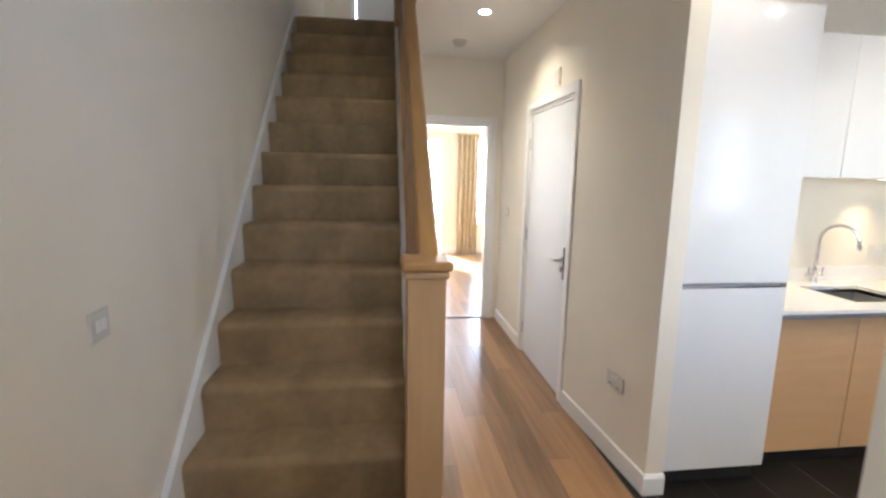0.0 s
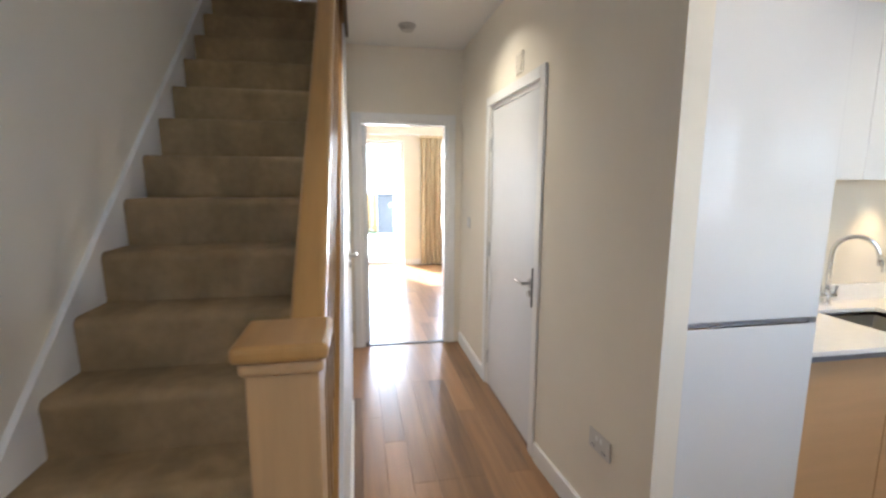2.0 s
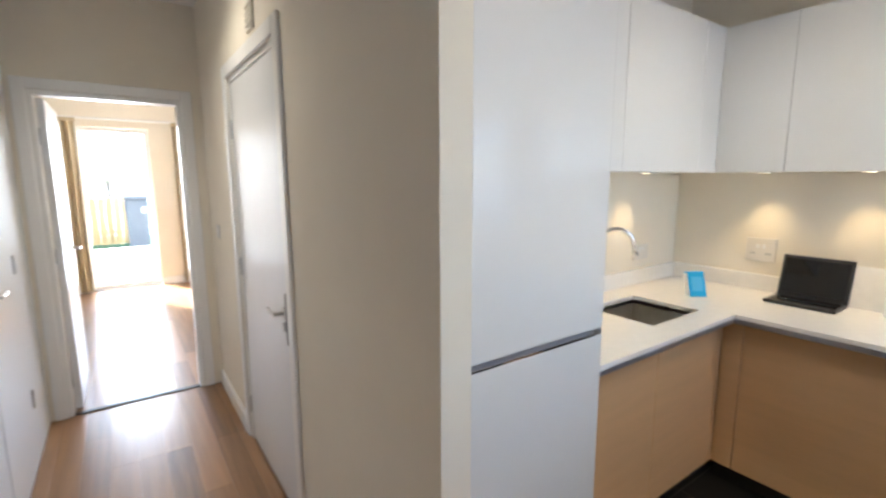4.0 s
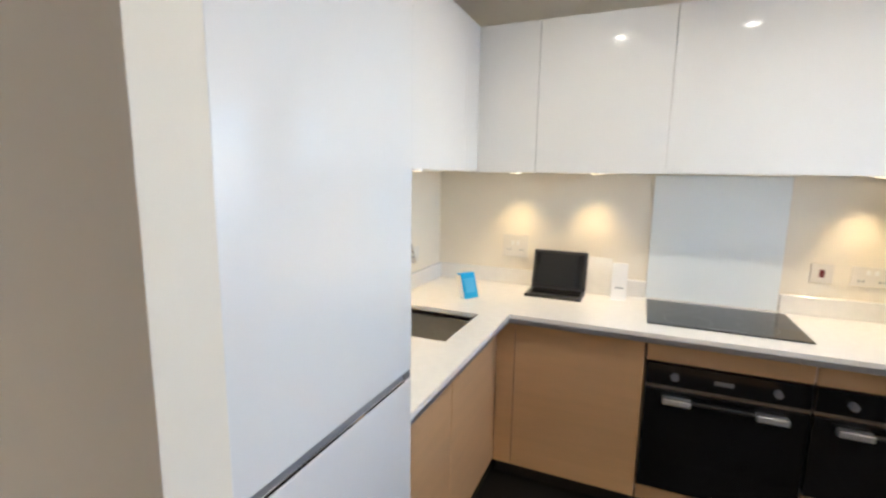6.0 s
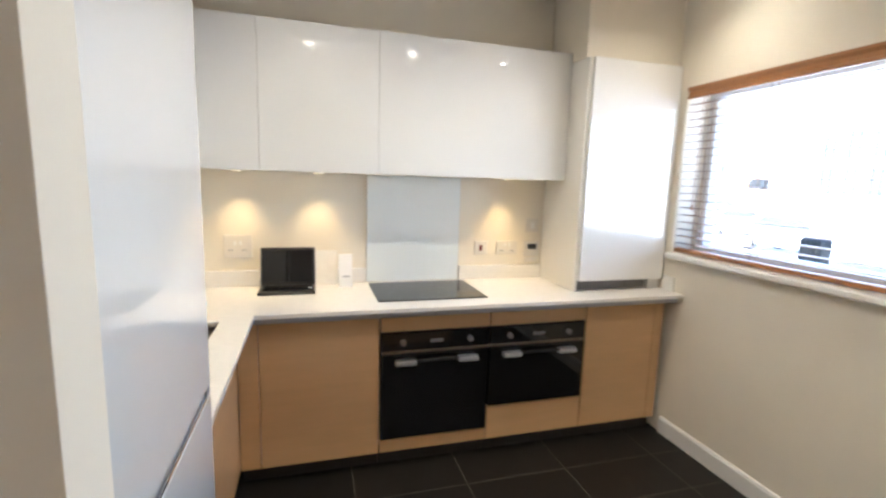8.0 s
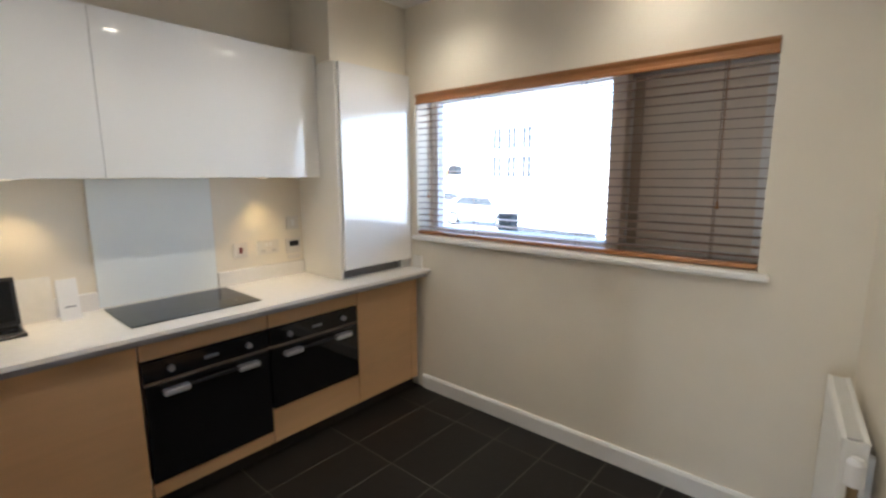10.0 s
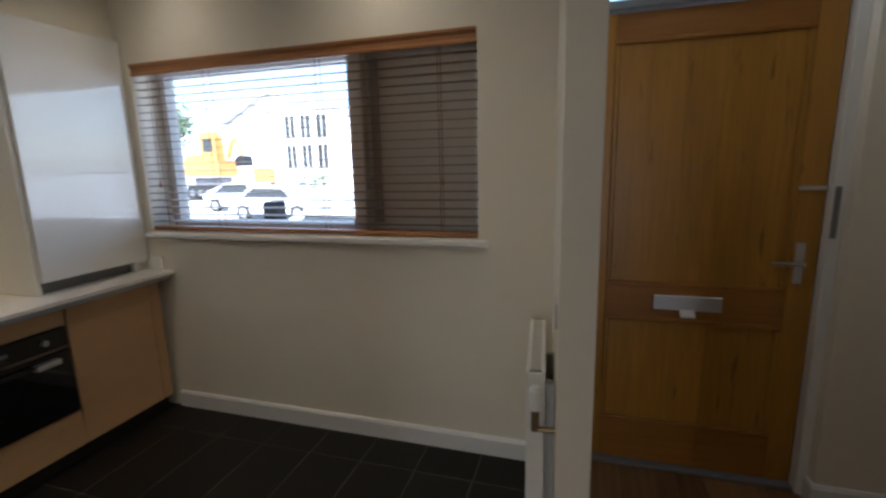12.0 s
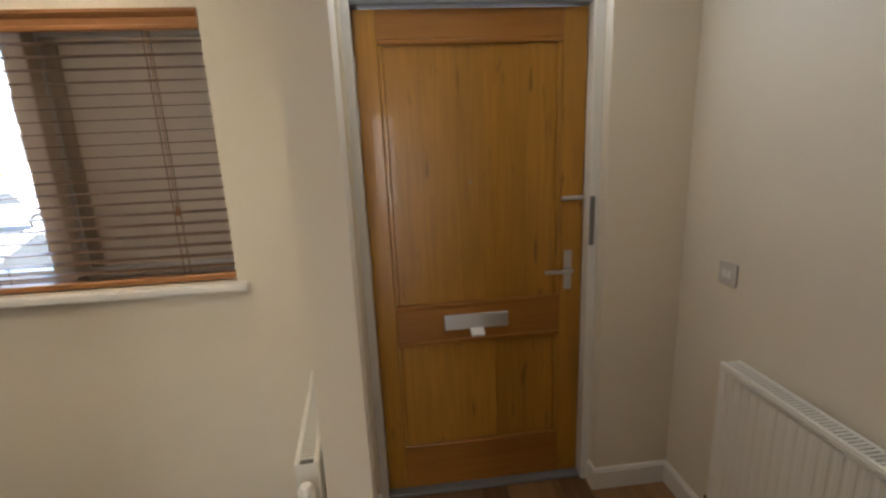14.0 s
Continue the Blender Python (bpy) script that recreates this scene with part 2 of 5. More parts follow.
def holed(axis, lo, hi, u0, u1, z0, z1, holes):
    """A wall as a slab between lo and hi on its axis ('x' or 'y'), spanning u0..u1 and z0..z1, with through openings (ua, ub, za, zb)."""
    us = sorted({u0, u1, *(h[0] for h in holes), *(h[1] for h in holes)})
    zs = sorted({z0, z1, *(h[2] for h in holes), *(h[3] for h in holes)})
    bm = bmesh.new()
    cache = {}

    def v(u, z, s):
        k = (u, z, s)
        if k not in cache:
            cache[k] = bm.verts.new((s, u, z) if axis == "x" else (u, s, z))
        return cache[k]

    def solid(i, j):
        if not (0 <= i < len(us) - 1 and 0 <= j < len(zs) - 1):
            return False
        u, z = (us[i] + us[i + 1]) / 2, (zs[j] + zs[j + 1]) / 2
        return not any(h[0] < u < h[1] and h[2] < z < h[3] for h in holes)

    for i in range(len(us) - 1):
        for j in range(len(zs) - 1):
            if not solid(i, j):
                continue
            a, b, c, d = us[i], us[i + 1], zs[j], zs[j + 1]
            for s in (lo, hi):
                bm.faces.new([v(a, c, s), v(b, c, s), v(b, d, s), v(a, d, s)])
            for di, dj, e in ((-1, 0, ((a, c), (a, d))), (1, 0, ((b, c), (b, d))), (0, -1, ((a, c), (b, c))), (0, 1, ((a, d), (b, d)))):
                if not solid(i + di, j + dj):
                    bm.faces.new([v(*e[0], lo), v(*e[1], lo), v(*e[1], hi), v(*e[0], hi)])
    return bm


# ---- the large structure ----
CZ = 2.69          # ceiling
UP = 5.3           # top of the stairwell
WX, EX = -0.13, 4.25
LF = 2.885         # upper floor, under its carpet
structure("wall_west", box((WX - 0.2, -0.3, -0.05), (WX, 9.6, UP)), WALL, "cream painted wall running along the stairs", "wall")
structure("wall_south", holed("y", -0.30, 0.0, WX, 4.45, -0.05, CZ + 0.3, [(0.225, 1.235, -0.05, 2.56), (1.71, 3.755, 1.150, 2.120)]), WALL,
          "cream painted front wall with window and door openings", "wall")
structure("wall_east", box((EX, 0.0, -0.05), (EX + 0.2, 9.6, CZ + 0.3)), WALL, "cream painted kitchen side wall", "wall")
structure("wall_kitchen_north", box((1.98, 3.01, -0.05), (EX, 3.11, CZ)), WALL, "cream painted wall behind the sink run", "wall")
bm = holed("x", 1.88, 1.98, 3.2, 5.17, -0.05, CZ, [(3.32, 4.25, -0.05, 2.07)])
prism([(1.942, 2.34), (2.036, 2.34), (1.98, 3.2), (1.88, 3.2)], "z", -0.05, CZ, bm)
structure("wall_hall_east", bm, WALL,
          "cream painted hallway wall with a cupboard doorway", "wall")
structure("wall_hall_end", holed("y", 5.17, 5.27, WX, EX, -0.05, CZ, [(0.955, 1.755, -0.05, 2.065)]), WALL,
          "cream painted hallway end wall with a doorway", "wall")
structure("wall_partition", prism([(1.249, 0.0), (1.353, 0.0), (1.29, 0.83), (1.185, 0.83)], "z", -0.05, CZ), WALL, "short cream partition between front door and kitchen", "wall")
structure("wall_living_end", holed("y", 9.3, 9.6, WX, EX, -0.05, CZ + 0.3, [(0.93, 1.765, -0.05, 2.235), (2.30, 4.0, 0.6, 2.26)]), WALL,
          "cream painted living room wall with patio door", "wall")
structure("wall_cloakroom_back", box((3.3, 3.11, -0.05), (3.4, 5.17, CZ)), WALL, "plain wall closing the cupboard behind the hallway", "wall")
# understairs wall follows the slope of the stairs
RISE, GO, Y1, NSTEP = 0.2083, 0.2281, 1.941, 14


def pitch(y):
    return RISE * (1 + (y - Y1) / GO)


structure("wall_understairs", prism([(1.95, 0), (4.0, 0), (4.0, 2.0), (4.68, 2.0), (4.68, 0), (5.17, 0), (5.17, CZ), (Y1 + GO * (CZ / RISE - 1), CZ), (1.95, pitch(1.95))], "x", 0.80, 0.865),
          DOORW, "white painted panelling under the stair string", "wall")
bm = box((0.89, 0.0, CZ), (EX, 9.6, LF))
box((WX, 0.0, CZ), (0.89, 1.0, LF), bm=bm)
box((WX, 4.99, CZ), (0.89, 9.6, LF), bm=bm)
structure("ceiling", bm, CEIL, "plain off-white painted ceiling", "ceiling")
# the fascia's dark colour holds the shadow that lies on the oak
structure("stairwell_fascia", box((0.865, 1.0, CZ), (0.89, 4.99, CZ + 0.34)), mat("shadowed_oak", (0.10, 0.06, 0.03), 0.4, grain=0.2, scale=30, stretch=(1, 0.1, 1)), "oak fascia along the stairwell edge, coloured as in shadow", "trim")
# stairwell above
structure("wall_landing_back", holed("y", 7.2, 7.3, WX, 2.6, LF, UP, [(0.28, 1.05, LF, 5.02)]), WALL, "cream wall at the back of the landing", "wall")
structure("wall_landing_front", box((WX, 0.6, LF), (2.6, 0.7, UP)), WALL, "cream wall above the foot of the stairs", "wall")
structure("wall_landing_east", box((2.5, 0.7, LF), (2.6, 7.2, UP)), WALL, "cream wall beside the landing", "wall")
structure("ceiling_landing", box((WX, 0.6, UP), (2.6, 7.4, UP + 0.1)), CEIL, "plain ceiling above the stairs", "ceiling")


def skirting(name, runs):
    """Runs of (x0, y0, x1, y1, nx, ny): a moulded board along a wall with its outward normal."""
    root = thing(name, (runs[0][0], runs[0][1], 0), "white painted skirting board along the wall foot", "skirting", kind="structure")
    for x0, y0, x1, y1, nx, ny in runs:
        if nx:
            p = [(x0, 0), (x0 + nx * 0.018, 0), (x0 + nx * 0.018, 0.09), (x0 + nx * 0.010, 0.105), (x0, 0.105)]
            part("board", prism(p, "y", min(y0, y1), max(y0, y1)), TRIM, root)
        else:
            p = [(y0, 0), (y0 + ny * 0.018, 0), (y0 + ny * 0.018, 0.09), (y0 + ny * 0.010, 0.105), (y0, 0.105)]
            part("board", prism(p, "x", min(x0, x1), max(x0, x1)), TRIM, root)
    return root


bb = skirting("baseboard", [(1.924, 2.34, 2.036, 2.34, 0, -1), (1.88, 4.315, 1.88, 5.152, -1, 0)])
part("board", prism([(1.942, 2.34), (1.924, 2.322), (1.862, 3.23), (1.88, 3.23)], "z", 0, 0.105), TRIM, bb)
bk = skirting("baseboard_kitchen", [(1.371, 0.0, 3.70, 0.0, 0, 1), (1.167, 0.83, 1.308, 0.83, 0, 1)])
be = skirting("baseboard_entrance", [(WX + 0.018, 0.0, 0.243, 0.0, 0, 1), (0.225, -0.06, 0.225, 0.0, 1, 0), (WX, 0.0, WX, 1.89, 1, 0)])
part("board", prism([(1.353, 0.0), (1.371, 0.0), (1.308, 0.83), (1.29, 0.83)], "z", 0, 0.105), TRIM, bk)
part("board", prism([(1.231, 0.0), (1.249, 0.0), (1.185, 0.83), (1.167, 0.83)], "z", 0, 0.105), TRIM, be)
skirting("baseboard_living", [(1.765, 9.3, 2.3, 9.3, 0, -1), (WX, 9.3, 0.93, 9.3, 0, -1), (EX, 5.3, EX, 9.3, -1, 0)])
structure("baseboard_understairs", box((0.865, 1.95, 0), (0.88, 3.93, 0.1), 0.004), TRIM, "white skirting below the stairs", "skirting")


# ---- doors ----
def lever(parent, m, rose=True, material=NICKEL):
    """A lever handle: m carries x along the lever, y out of the door, z up."""
    bm = box((-0.018, 0, -0.095), (0.018, 0.006, 0.085), 0.003) if not rose else rod((0, 0, 0), (0, 0.008, 0), 0.026, 20)
    rod((0, 0, 0), (0, 0.05, 0), 0.009, bm=bm)
    tube([(0, 0.045, 0), (0.03, 0.05, 0), (0.07, 0.05, 0), (0.115, 0.045, 0)], 0.0085, bm=bm)
    rod((0, 0.0, -0.062), (0, 0.012, -0.062), 0.02 if rose else 0.011, 16, bm=bm)
    bmesh.ops.transform(bm, matrix=m, verts=bm.verts)
    return part("door_handle", bm, material, parent, "satin metal lever handle", smooth=False)


def architrave(name, axis, face, out, u0, u1, top, w=0.065, t=0.016):
    """A door casing on a wall face: axis of the wall's normal, face its place, out the side it stands proud."""
    root = thing(name, (face, u0, 0) if axis == "x" else (u0, face, 0), "white painted door casing round the doorway", "door casing", kind="structure")
    lo, hi = sorted((face, face + out * t))
    for name_, a, b, c, d in (("jamb_casing", u0 - w, u0, 0, top + w), ("jamb_casing", u1, u1 + w, 0, top + w), ("head_casing", u0, u1, top, top + w)):
        part(name_, box((lo, a, c), (hi, b, d), 0.004) if axis == "x" else box((a, lo, c), (b, hi, d), 0.004), TRIM, root)
    return root


def lining(name, axis, lo, hi, u0, u1, top, t=0.03):
    root = thing(name, (lo, u0, 0) if axis == "x" else (u0, lo, 0), "white painted door lining", "door frame", kind="structure")
    for name_, a, b, c, d in (("jamb", u0, u0 + t, 0, top), ("jamb", u1 - t, u1, 0, top), ("head", u0 + t, u1 - t, top - t, top)):
        part(name_, box((lo, a, c), (hi, b, d)) if axis == "x" else box((a, lo, c), (b, hi, d)), TRIM, root)
    return root


architrave("casing_cupboard", "x", 1.88, -1, 3.32, 4.25, 2.07)
lining("frame_cupboard", "x", 1.882, 1.98, 3.32, 4.25, 2.07)
d = tagged(part("door_1", box((1.886, 3.352, 0.008), (1.926, 4.218, 2.037), 0.003), DOORW), "closed white flush cupboard door", "door", kind="structure")
lever(d, Matrix.Translation((1.886, 3.42, 0.97)) @ Matrix(((0, -1, 0, 0), (1, 0, 0, 0), (0, 0, 1, 0), (0, 0, 0, 1))))
part("strike_plate", box((1.868, 3.334, 0.85), (1.884, 3.357, 1.07), 0.002), BLACKP, d, "dark steel strike plate")
for z in (0.22, 1.05, 1.80):
    part("hinge", rod((1.881, 4.222, z - 0.05), (1.881, 4.222, z + 0.05), 0.008, 10), NICKEL, d)
part("closer_stud", rod((1.874, 3.338, 2.04), (1.886, 3.338, 2.04), 0.008, 10), GREYP, d)

architrave("casing_living", "y", 5.17, -1, 0.955, 1.755, 2.065)
lining("frame_living", "y", 5.172, 5.27, 0.955, 1.755, 2.065)
structure("threshold_strip", box((0.985, 5.175, 0.0), (1.725, 5.215, 0.008), 0.002), PLINTH, "dark metal threshold strip across the doorway", "threshold")
d = tagged(part("door_2", box((0.987, 5.275, 0.008), (1.027, 6.03, 2.03), 0.003), DOORW), "white flush living room door standing open", "door", kind="structure")
lever(d, Matrix.Translation((1.027, 5.965, 1.02)) @ Matrix(((0, 1, 0, 0), (-1, 0, 0, 0), (0, 0, 1, 0), (0, 0, 0, 1))))
part("latch_plate", box((0.995, 6.028, 0.92), (1.019, 6.033, 1.10), 0.001), GREYP, d, "dark steel latch plate")
for z in (0.22, 1.05, 1.80):
    part("hinge", rod((0.983, 5.268, z - 0.05), (0.983, 5.268, z + 0.05), 0.008, 10), GREYP, d)

# understairs cupboard door
d = tagged(part("door_3", box((0.835, 4.006, 0.01), (0.868, 4.674, 1.992), 0.003), DOORW), "closed white door of the cupboard under the stairs", "door", kind="structure")
lever(d, Matrix.Translation((0.868, 4.07, 1.05)) @ Matrix(((0, 1, 0, 0), (1, 0, 0, 0), (0, 0, 1, 0), (0, 0, 0, 1))))
for z in (0.36, 1.10, 1.83):
    part("hinge", rod((0.871, 4.676, z - 0.05), (0.871, 4.676, z + 0.05), 0.008, 10), NICKEL, d)

# front door, set back in its opening
FY = -0.115
root = thing("frame_front_door", (0.225, -0.2, 0), "white door frame with a fanlight over the front door", "door frame", kind="structure")
part("jamb", box((0.225, -0.20, 0), (0.268, -0.06, 2.56), 0.003), TRIM, root)
part("jamb", box((1.203, -0.20, 0), (1.235, -0.06, 2.56), 0.003), TRIM, root)
part("transom", box((0.268, -0.20, 2.14), (1.203, -0.075, 2.178), 0.004), FRAMEG, root, "grey transom bar")
part("head", box((0.268, -0.20, 2.51), (1.203, -0.06, 2.56), 0.003), TRIM, root)
ob = part("pane", box((0.268, -0.17, 2.178), (1.203, -0.155, 2.51)), GLASS, root)
ob.visible_shadow = False
for x0, x1 in ((0.268, 0.292), (1.179, 1.203)):
    part("door_stop", box((x0, -0.20, 0.018), (x1, -0.1615, 2.139), 0.002), FRAMEG, root, "dark rebate behind the door edge")
part("threshold", box((0.268, -0.20, 0.0), (1.203, -0.075, 0.018), 0.004), GREYP, root)
door = thing("door_4", (0.75, FY - 0.045, 0.02), "closed golden oak front door with two recessed panels", "door", kind="structure")
L, R, Z0, Z1 = 0.271, 1.200, 0.02, 2.135
F, K = FY, FY - 0.045
part("stile", box((L, K, Z0), (0.372, F, Z1), 0.003), DOAK, door)
part("stile", box((1.112, K, Z0), (R, F, Z1), 0.003), DOAK, door)
part("top_rail", box((0.372, K, 2.03), (1.112, F, Z1), 0.002), DOAKH, door)
part("lock_rail", box((0.372, K, 0.775), (1.112, F, 0.925), 0.002), DOAKH, door)
part("bottom_rail", box((0.372, K, Z0), (1.112, F, 0.225), 0.002), DOAKH, door)
for z0, z1 in ((0.225, 0.775), (0.925, 2.03)):
    for i in range(5):
        xa = 0.372 + i * 0.148
        part("panel_board", box((xa + 0.0001, K + 0.012, z0), (xa + 0.1479, F - 0.014, z1), 0.0005), DOAK, door)
    bm = bmesh.new()
    m = 0.022
    for a, b, c, e in ((0.372, 1.112, z1 - m, z1), (0.372, 1.112, z0, z0 + m)):
        box((a, F - 0.014, c), (b, F + 0.004, e), 0.006, 2, bm)
    part("moulding", bm, DOAKH, door)
    bm = box((0.372, F - 0.014, z0 + m), (0.372 + m, F + 0.002, z1 - m), 0.006, 2)
    box((1.112 - m, F - 0.014, z0 + m), (1.112, F + 0.002, z1 - m), 0.006, 2, bm)
    part("moulding", bm, DOAK, door)
lp = part("letter_plate", box((0.612, F, 0.820), (0.900, F + 0.012, 0.890), 0.003), ALU, door, "brushed aluminium letter plate")
part("folded_leaflet", prism([(F + 0.006, 0.828), (F + 0.05, 0.806), (F + 0.045, 0.797), (F + 0.004, 0.812)], "x", 0.725, 0.785), PAPER, lp, "white leaflet poking through the letter plate")
lever(door, Matrix.Translation((0.338, F, 1.065)) @ Matrix.Diagonal((1, 1, 1.0, 1)), rose=False)
bm = box((0.272, F, 1.372), (0.372, F + 0.014, 1.390), 0.003)
part("door_chain_track", bm, NICKEL, door, "satin metal door limiter")
part("limiter_plate", box((0.246, -0.075, 1.18), (0.266, -0.052, 1.39), 0.002), GREYP, root, "dark metal keep on the frame")
part("spyhole", rod((0.762, F - 0.016, 1.47), (0.762, F - 0.008, 1.47), 0.008, 12), COPPER, door)
for z in (0.30, 1.13, 1.74, 1.92):
    part("hinge", box((1.197, F - 0.004, z - 0.05), (1.207, F + 0.012, z + 0.05), 0.002), NICKEL, door)

# landing door seen at the head of the stairs
d = tagged(part("door_5", box((0.30, 7.225, LF + 0.035), (1.03, 7.265, 5.0), 0.003), DOORW), "white flush door on the upstairs landing", "door", kind="structure")
lever(d, Matrix.Translation((0.38, 7.225, 3.98)) @ Matrix(((1, 0, 0, 0), (0, -1, 0, 0), (0, 0, 1, 0), (0, 0, 0, 1))))
architrave("casing_landing", "y", 7.2, -1, 0.28, 1.05, 5.02).location.z = LF
for ch in bpy.data.objects["casing_landing"].children:
    ch.scale.z = (5.02 + 0.065 - CZ - 0.28) / (5.02 + 0.065)
    if ch.name.startswith("head"):
        ch.scale.z = 1
        ch.location.z = -(LF)

# ---- kitchen window with its blind ----
win = thing("window_1", (2.73, -0.2, 1.165), "wide kitchen window with a solid side panel", "window", kind="structure")
part("window_frame", holed("y", -0.24, -0.17, 1.71, 3.755, 1.150, 2.120, [(1.76, 2.335, 1.200, 2.070), (2.41, 3.70, 1.200, 2.070)]), TRIM, win, "white window frame")
ob = part("pane", box((2.41, -0.212, 1.200), (3.70, -0.206, 2.070)), GLASS, win)
ob.visible_shadow = False
part("panel", box((1.76, -0.215, 1.200), (2.335, -0.19, 2.070), 0.002), TIMBERP, win, "grey-brown solid vent panel")
part("mullion", box((2.345, -0.17, 1.151), (2.425, -0.10, 2.119), 0.004), TIMBERP, win, "grey-brown mullion beside the vent panel")
# darker strip stands in for the shade in the groove beside the mullion
part("groove_shade_strip", box((2.285, -0.189, 1.201), (2.335, -0.178, 2.069), 0.002), mat("groove_shade_brown", (0.44, 0.36, 0.28), 0.6), win, "brown strip standing in for the shaded groove by the mullion")
part("window_sill", box((1.665, -0.17, 1.115), (3.775, 0.042, 1.148), 0.008, 2), TRIM, win, "white window sill board")

blind = thing("venetian_blind", (2.73, -0.03, 1.155), "wooden venetian blind with open slats in the kitchen window", "blind")
# the valance has a cornice moulding: a stepped crown, a cove and a rounded foot
crown = [(-0.012, 2.052), (0.001, 2.052), (0.004, 2.056), (0.003, 2.066), (-0.001, 2.070), (-0.001, 2.092), (0.003, 2.097), (0.008, 2.106), (0.008, 2.118), (-0.012, 2.118)]
part("valance", prism(crown, "x", 1.712, 3.753), BLINDW, blind, "reddish-brown moulded wooden valance")
part("head_rail", box((1.716, -0.070, 2.070), (3.749, -0.014, 2.112), 0.003), RAIL, blind, "grey metal head rail")
slat = mesh_of("slat", box((1.716, -0.022, -0.0014), (3.749, 0.022, 0.0014)), SLATW)
NS = 20
for i in range(NS):
    s = new("slat", slat)
    s.parent = blind
    s.matrix_local = Matrix.Translation((-2.73, -0.002, 0.055 + i * 0.0427)) @ Matrix.Rotation(radians(-3 + random.uniform(-1.2, 1.2)), 4, "X")
part("bottom_rail", box((1.716, -0.057, 1.157), (3.749, -0.007, 1.181), 0.004), BLINDW, blind)
for x in (1.90, 2.55, 3.25, 3.62):
    bm = box((x - 0.002, -0.0575, 1.176), (x + 0.002, -0.0567, 2.06))
    box((x - 0.002, -0.0075, 1.176), (x + 0.002, -0.0067, 2.06), bm=bm)
    part("ladder_tape", bm, SLATW, blind, "brown ladder tape")
part("pull_cord", rod((1.885, -0.002, 1.45), (1.885, -0.002, 2.05), 0.0016, 6), BLINDW, blind)
part("cord_acorn", rod((1.885, -0.002, 1.415), (1.885, -0.002, 1.45), 0.009, 10, 0.004), BLINDW, blind)
part("pull_cord", rod((3.64, -0.002, 1.45), (3.64, -0.002, 2.05), 0.0016, 6), BLINDW, blind)
part("cord_acorn", rod((3.64, -0.002, 1.415), (3.64, -0.002, 1.45), 0.009, 10, 0.004), BLINDW, blind)

# ---- stairs ----
stairs = thing("staircase", (0.33, 1.95, 0), "straight flight of stairs with beige fitted carpet", "stairs", kind="structure")
SX0, SX1 = -0.105, 0.765
for n in range(1, NSTEP + 1):
    y, z = Y1 + GO * (n - 1), RISE * n
    top = [(y + 0.022 + 0.034 * math.cos(a), z - 0.034 + 0.034 * math.sin(a)) for a in (math.pi * k / 16 + math.pi / 2 for k in range(10))]
    p = [(y + GO + 0.02, z)] + top + [(y - 0.008, z - 0.07), (y - 0.004, z - 0.13), (y, z - RISE), (y + GO + 0.02, z - RISE)]
    if n == NSTEP:
        p[0], p[-1] = (y + 0.3, z), (y + 0.3, z - RISE)
    bm = prism(p, "x", SX0, SX1)
    part("step", bm, CARPET, stairs)
part("landing_carpet", box((WX, Y1 + GO * 13 + 0.3, LF), (2.5, 7.2, RISE * 14), 0.004), CARPET, stairs, "beige landing carpet")
for x0, x1, label in ((WX, SX0, "white painted wall string"), (SX1, 0.80, "white painted outer string")):
    e = 0.075
    yb, yt = Y1 - 0.05, Y1 + GO * 13
    part("string", prism([(yb, 0), (yb, pitch(yb) + e), (yt, pitch(yt) + e), (yt + 0.3, pitch(yt) + e), (yt + 0.3, pitch(yt) - 0.28), (Y1 + 0.3, 0)], "x", x0 + 0.001, x1), TRIM, stairs, label)
bal = thing("balustrade", (0.80, 1.80, 0), "oak stair balustrade with square spindles and newel post", "balustrade", kind="structure")
part("newel_post", box((0.742, 1.747, 0), (0.858, 1.863, 1.265), 0.004, 2), OAKV, bal, "square oak newel post")
cap = box((0.724, 1.727, 1.262), (0.876, 1.883, 1.292), 0.010, 3)
part("newel_cap", cap, OAK, bal, "flat oak newel cap")
part("cap_moulding", box((0.733, 1.738, 1.238), (0.867, 1.872, 1.2625), 0.008, 3), OAKV, bal, "small moulding under the cap")
ya, yb = 1.863, 4.70


def sloped(x0, x1, za, h, bev=0.0):
    own = prism([(ya, za), (yb, za + (yb - ya) * RISE / GO), (yb, za + h + (yb - ya) * RISE / GO), (ya, za + h)], "x", x0, x1)
    if bev:
        bmesh.ops.bevel(own, geom=own.edges[:], offset=bev, segments=3, profile=0.6, affect="EDGES")
    return own


zr = 1.13
part("handrail", sloped(0.787, 0.857, zr, 0.085, 0.014), OAK, bal, "rounded oak handrail")
part("rail_fillet", sloped(0.803, 0.841, zr - 0.022, 0.023), OAK, bal, "narrow fillet under the handrail")
part("base_rail", sloped(0.79, 0.854, pitch(ya) + 0.085, 0.04, 0.004), OAK, bal, "oak base rail")
spindle = mesh_of("spindle", prism([(-0.016, 0), (0.016, 0.032 * RISE / GO), (0.016, 0.98 + 0.016 * RISE / GO), (-0.016, 0.98 - 0.016 * RISE / GO)], "x", -0.016, 0.016), OAKS)
y = 1.96
while y < yb:
    s = new("spindle", spindle)
    s.parent = bal
    s.location = Vector((0.822, y, pitch(y) + 0.105)) - Vector((0.80, 1.80, 0))
    s.scale.z = (zr + 0.03 - pitch(ya) - 0.105) / 0.98
    y += 0.108
part("upper_newel", box((0.76, 4.70, 2.55), (0.863, 4.80, 4.0), 0.004), OAKV, bal, "upper oak newel post")


# ---- kitchen units ----
def panel_handle_gap(parent, a, b):
    return part("grip_rail", box(a, b, 0.002), ALU, parent, "recessed aluminium grip rail")


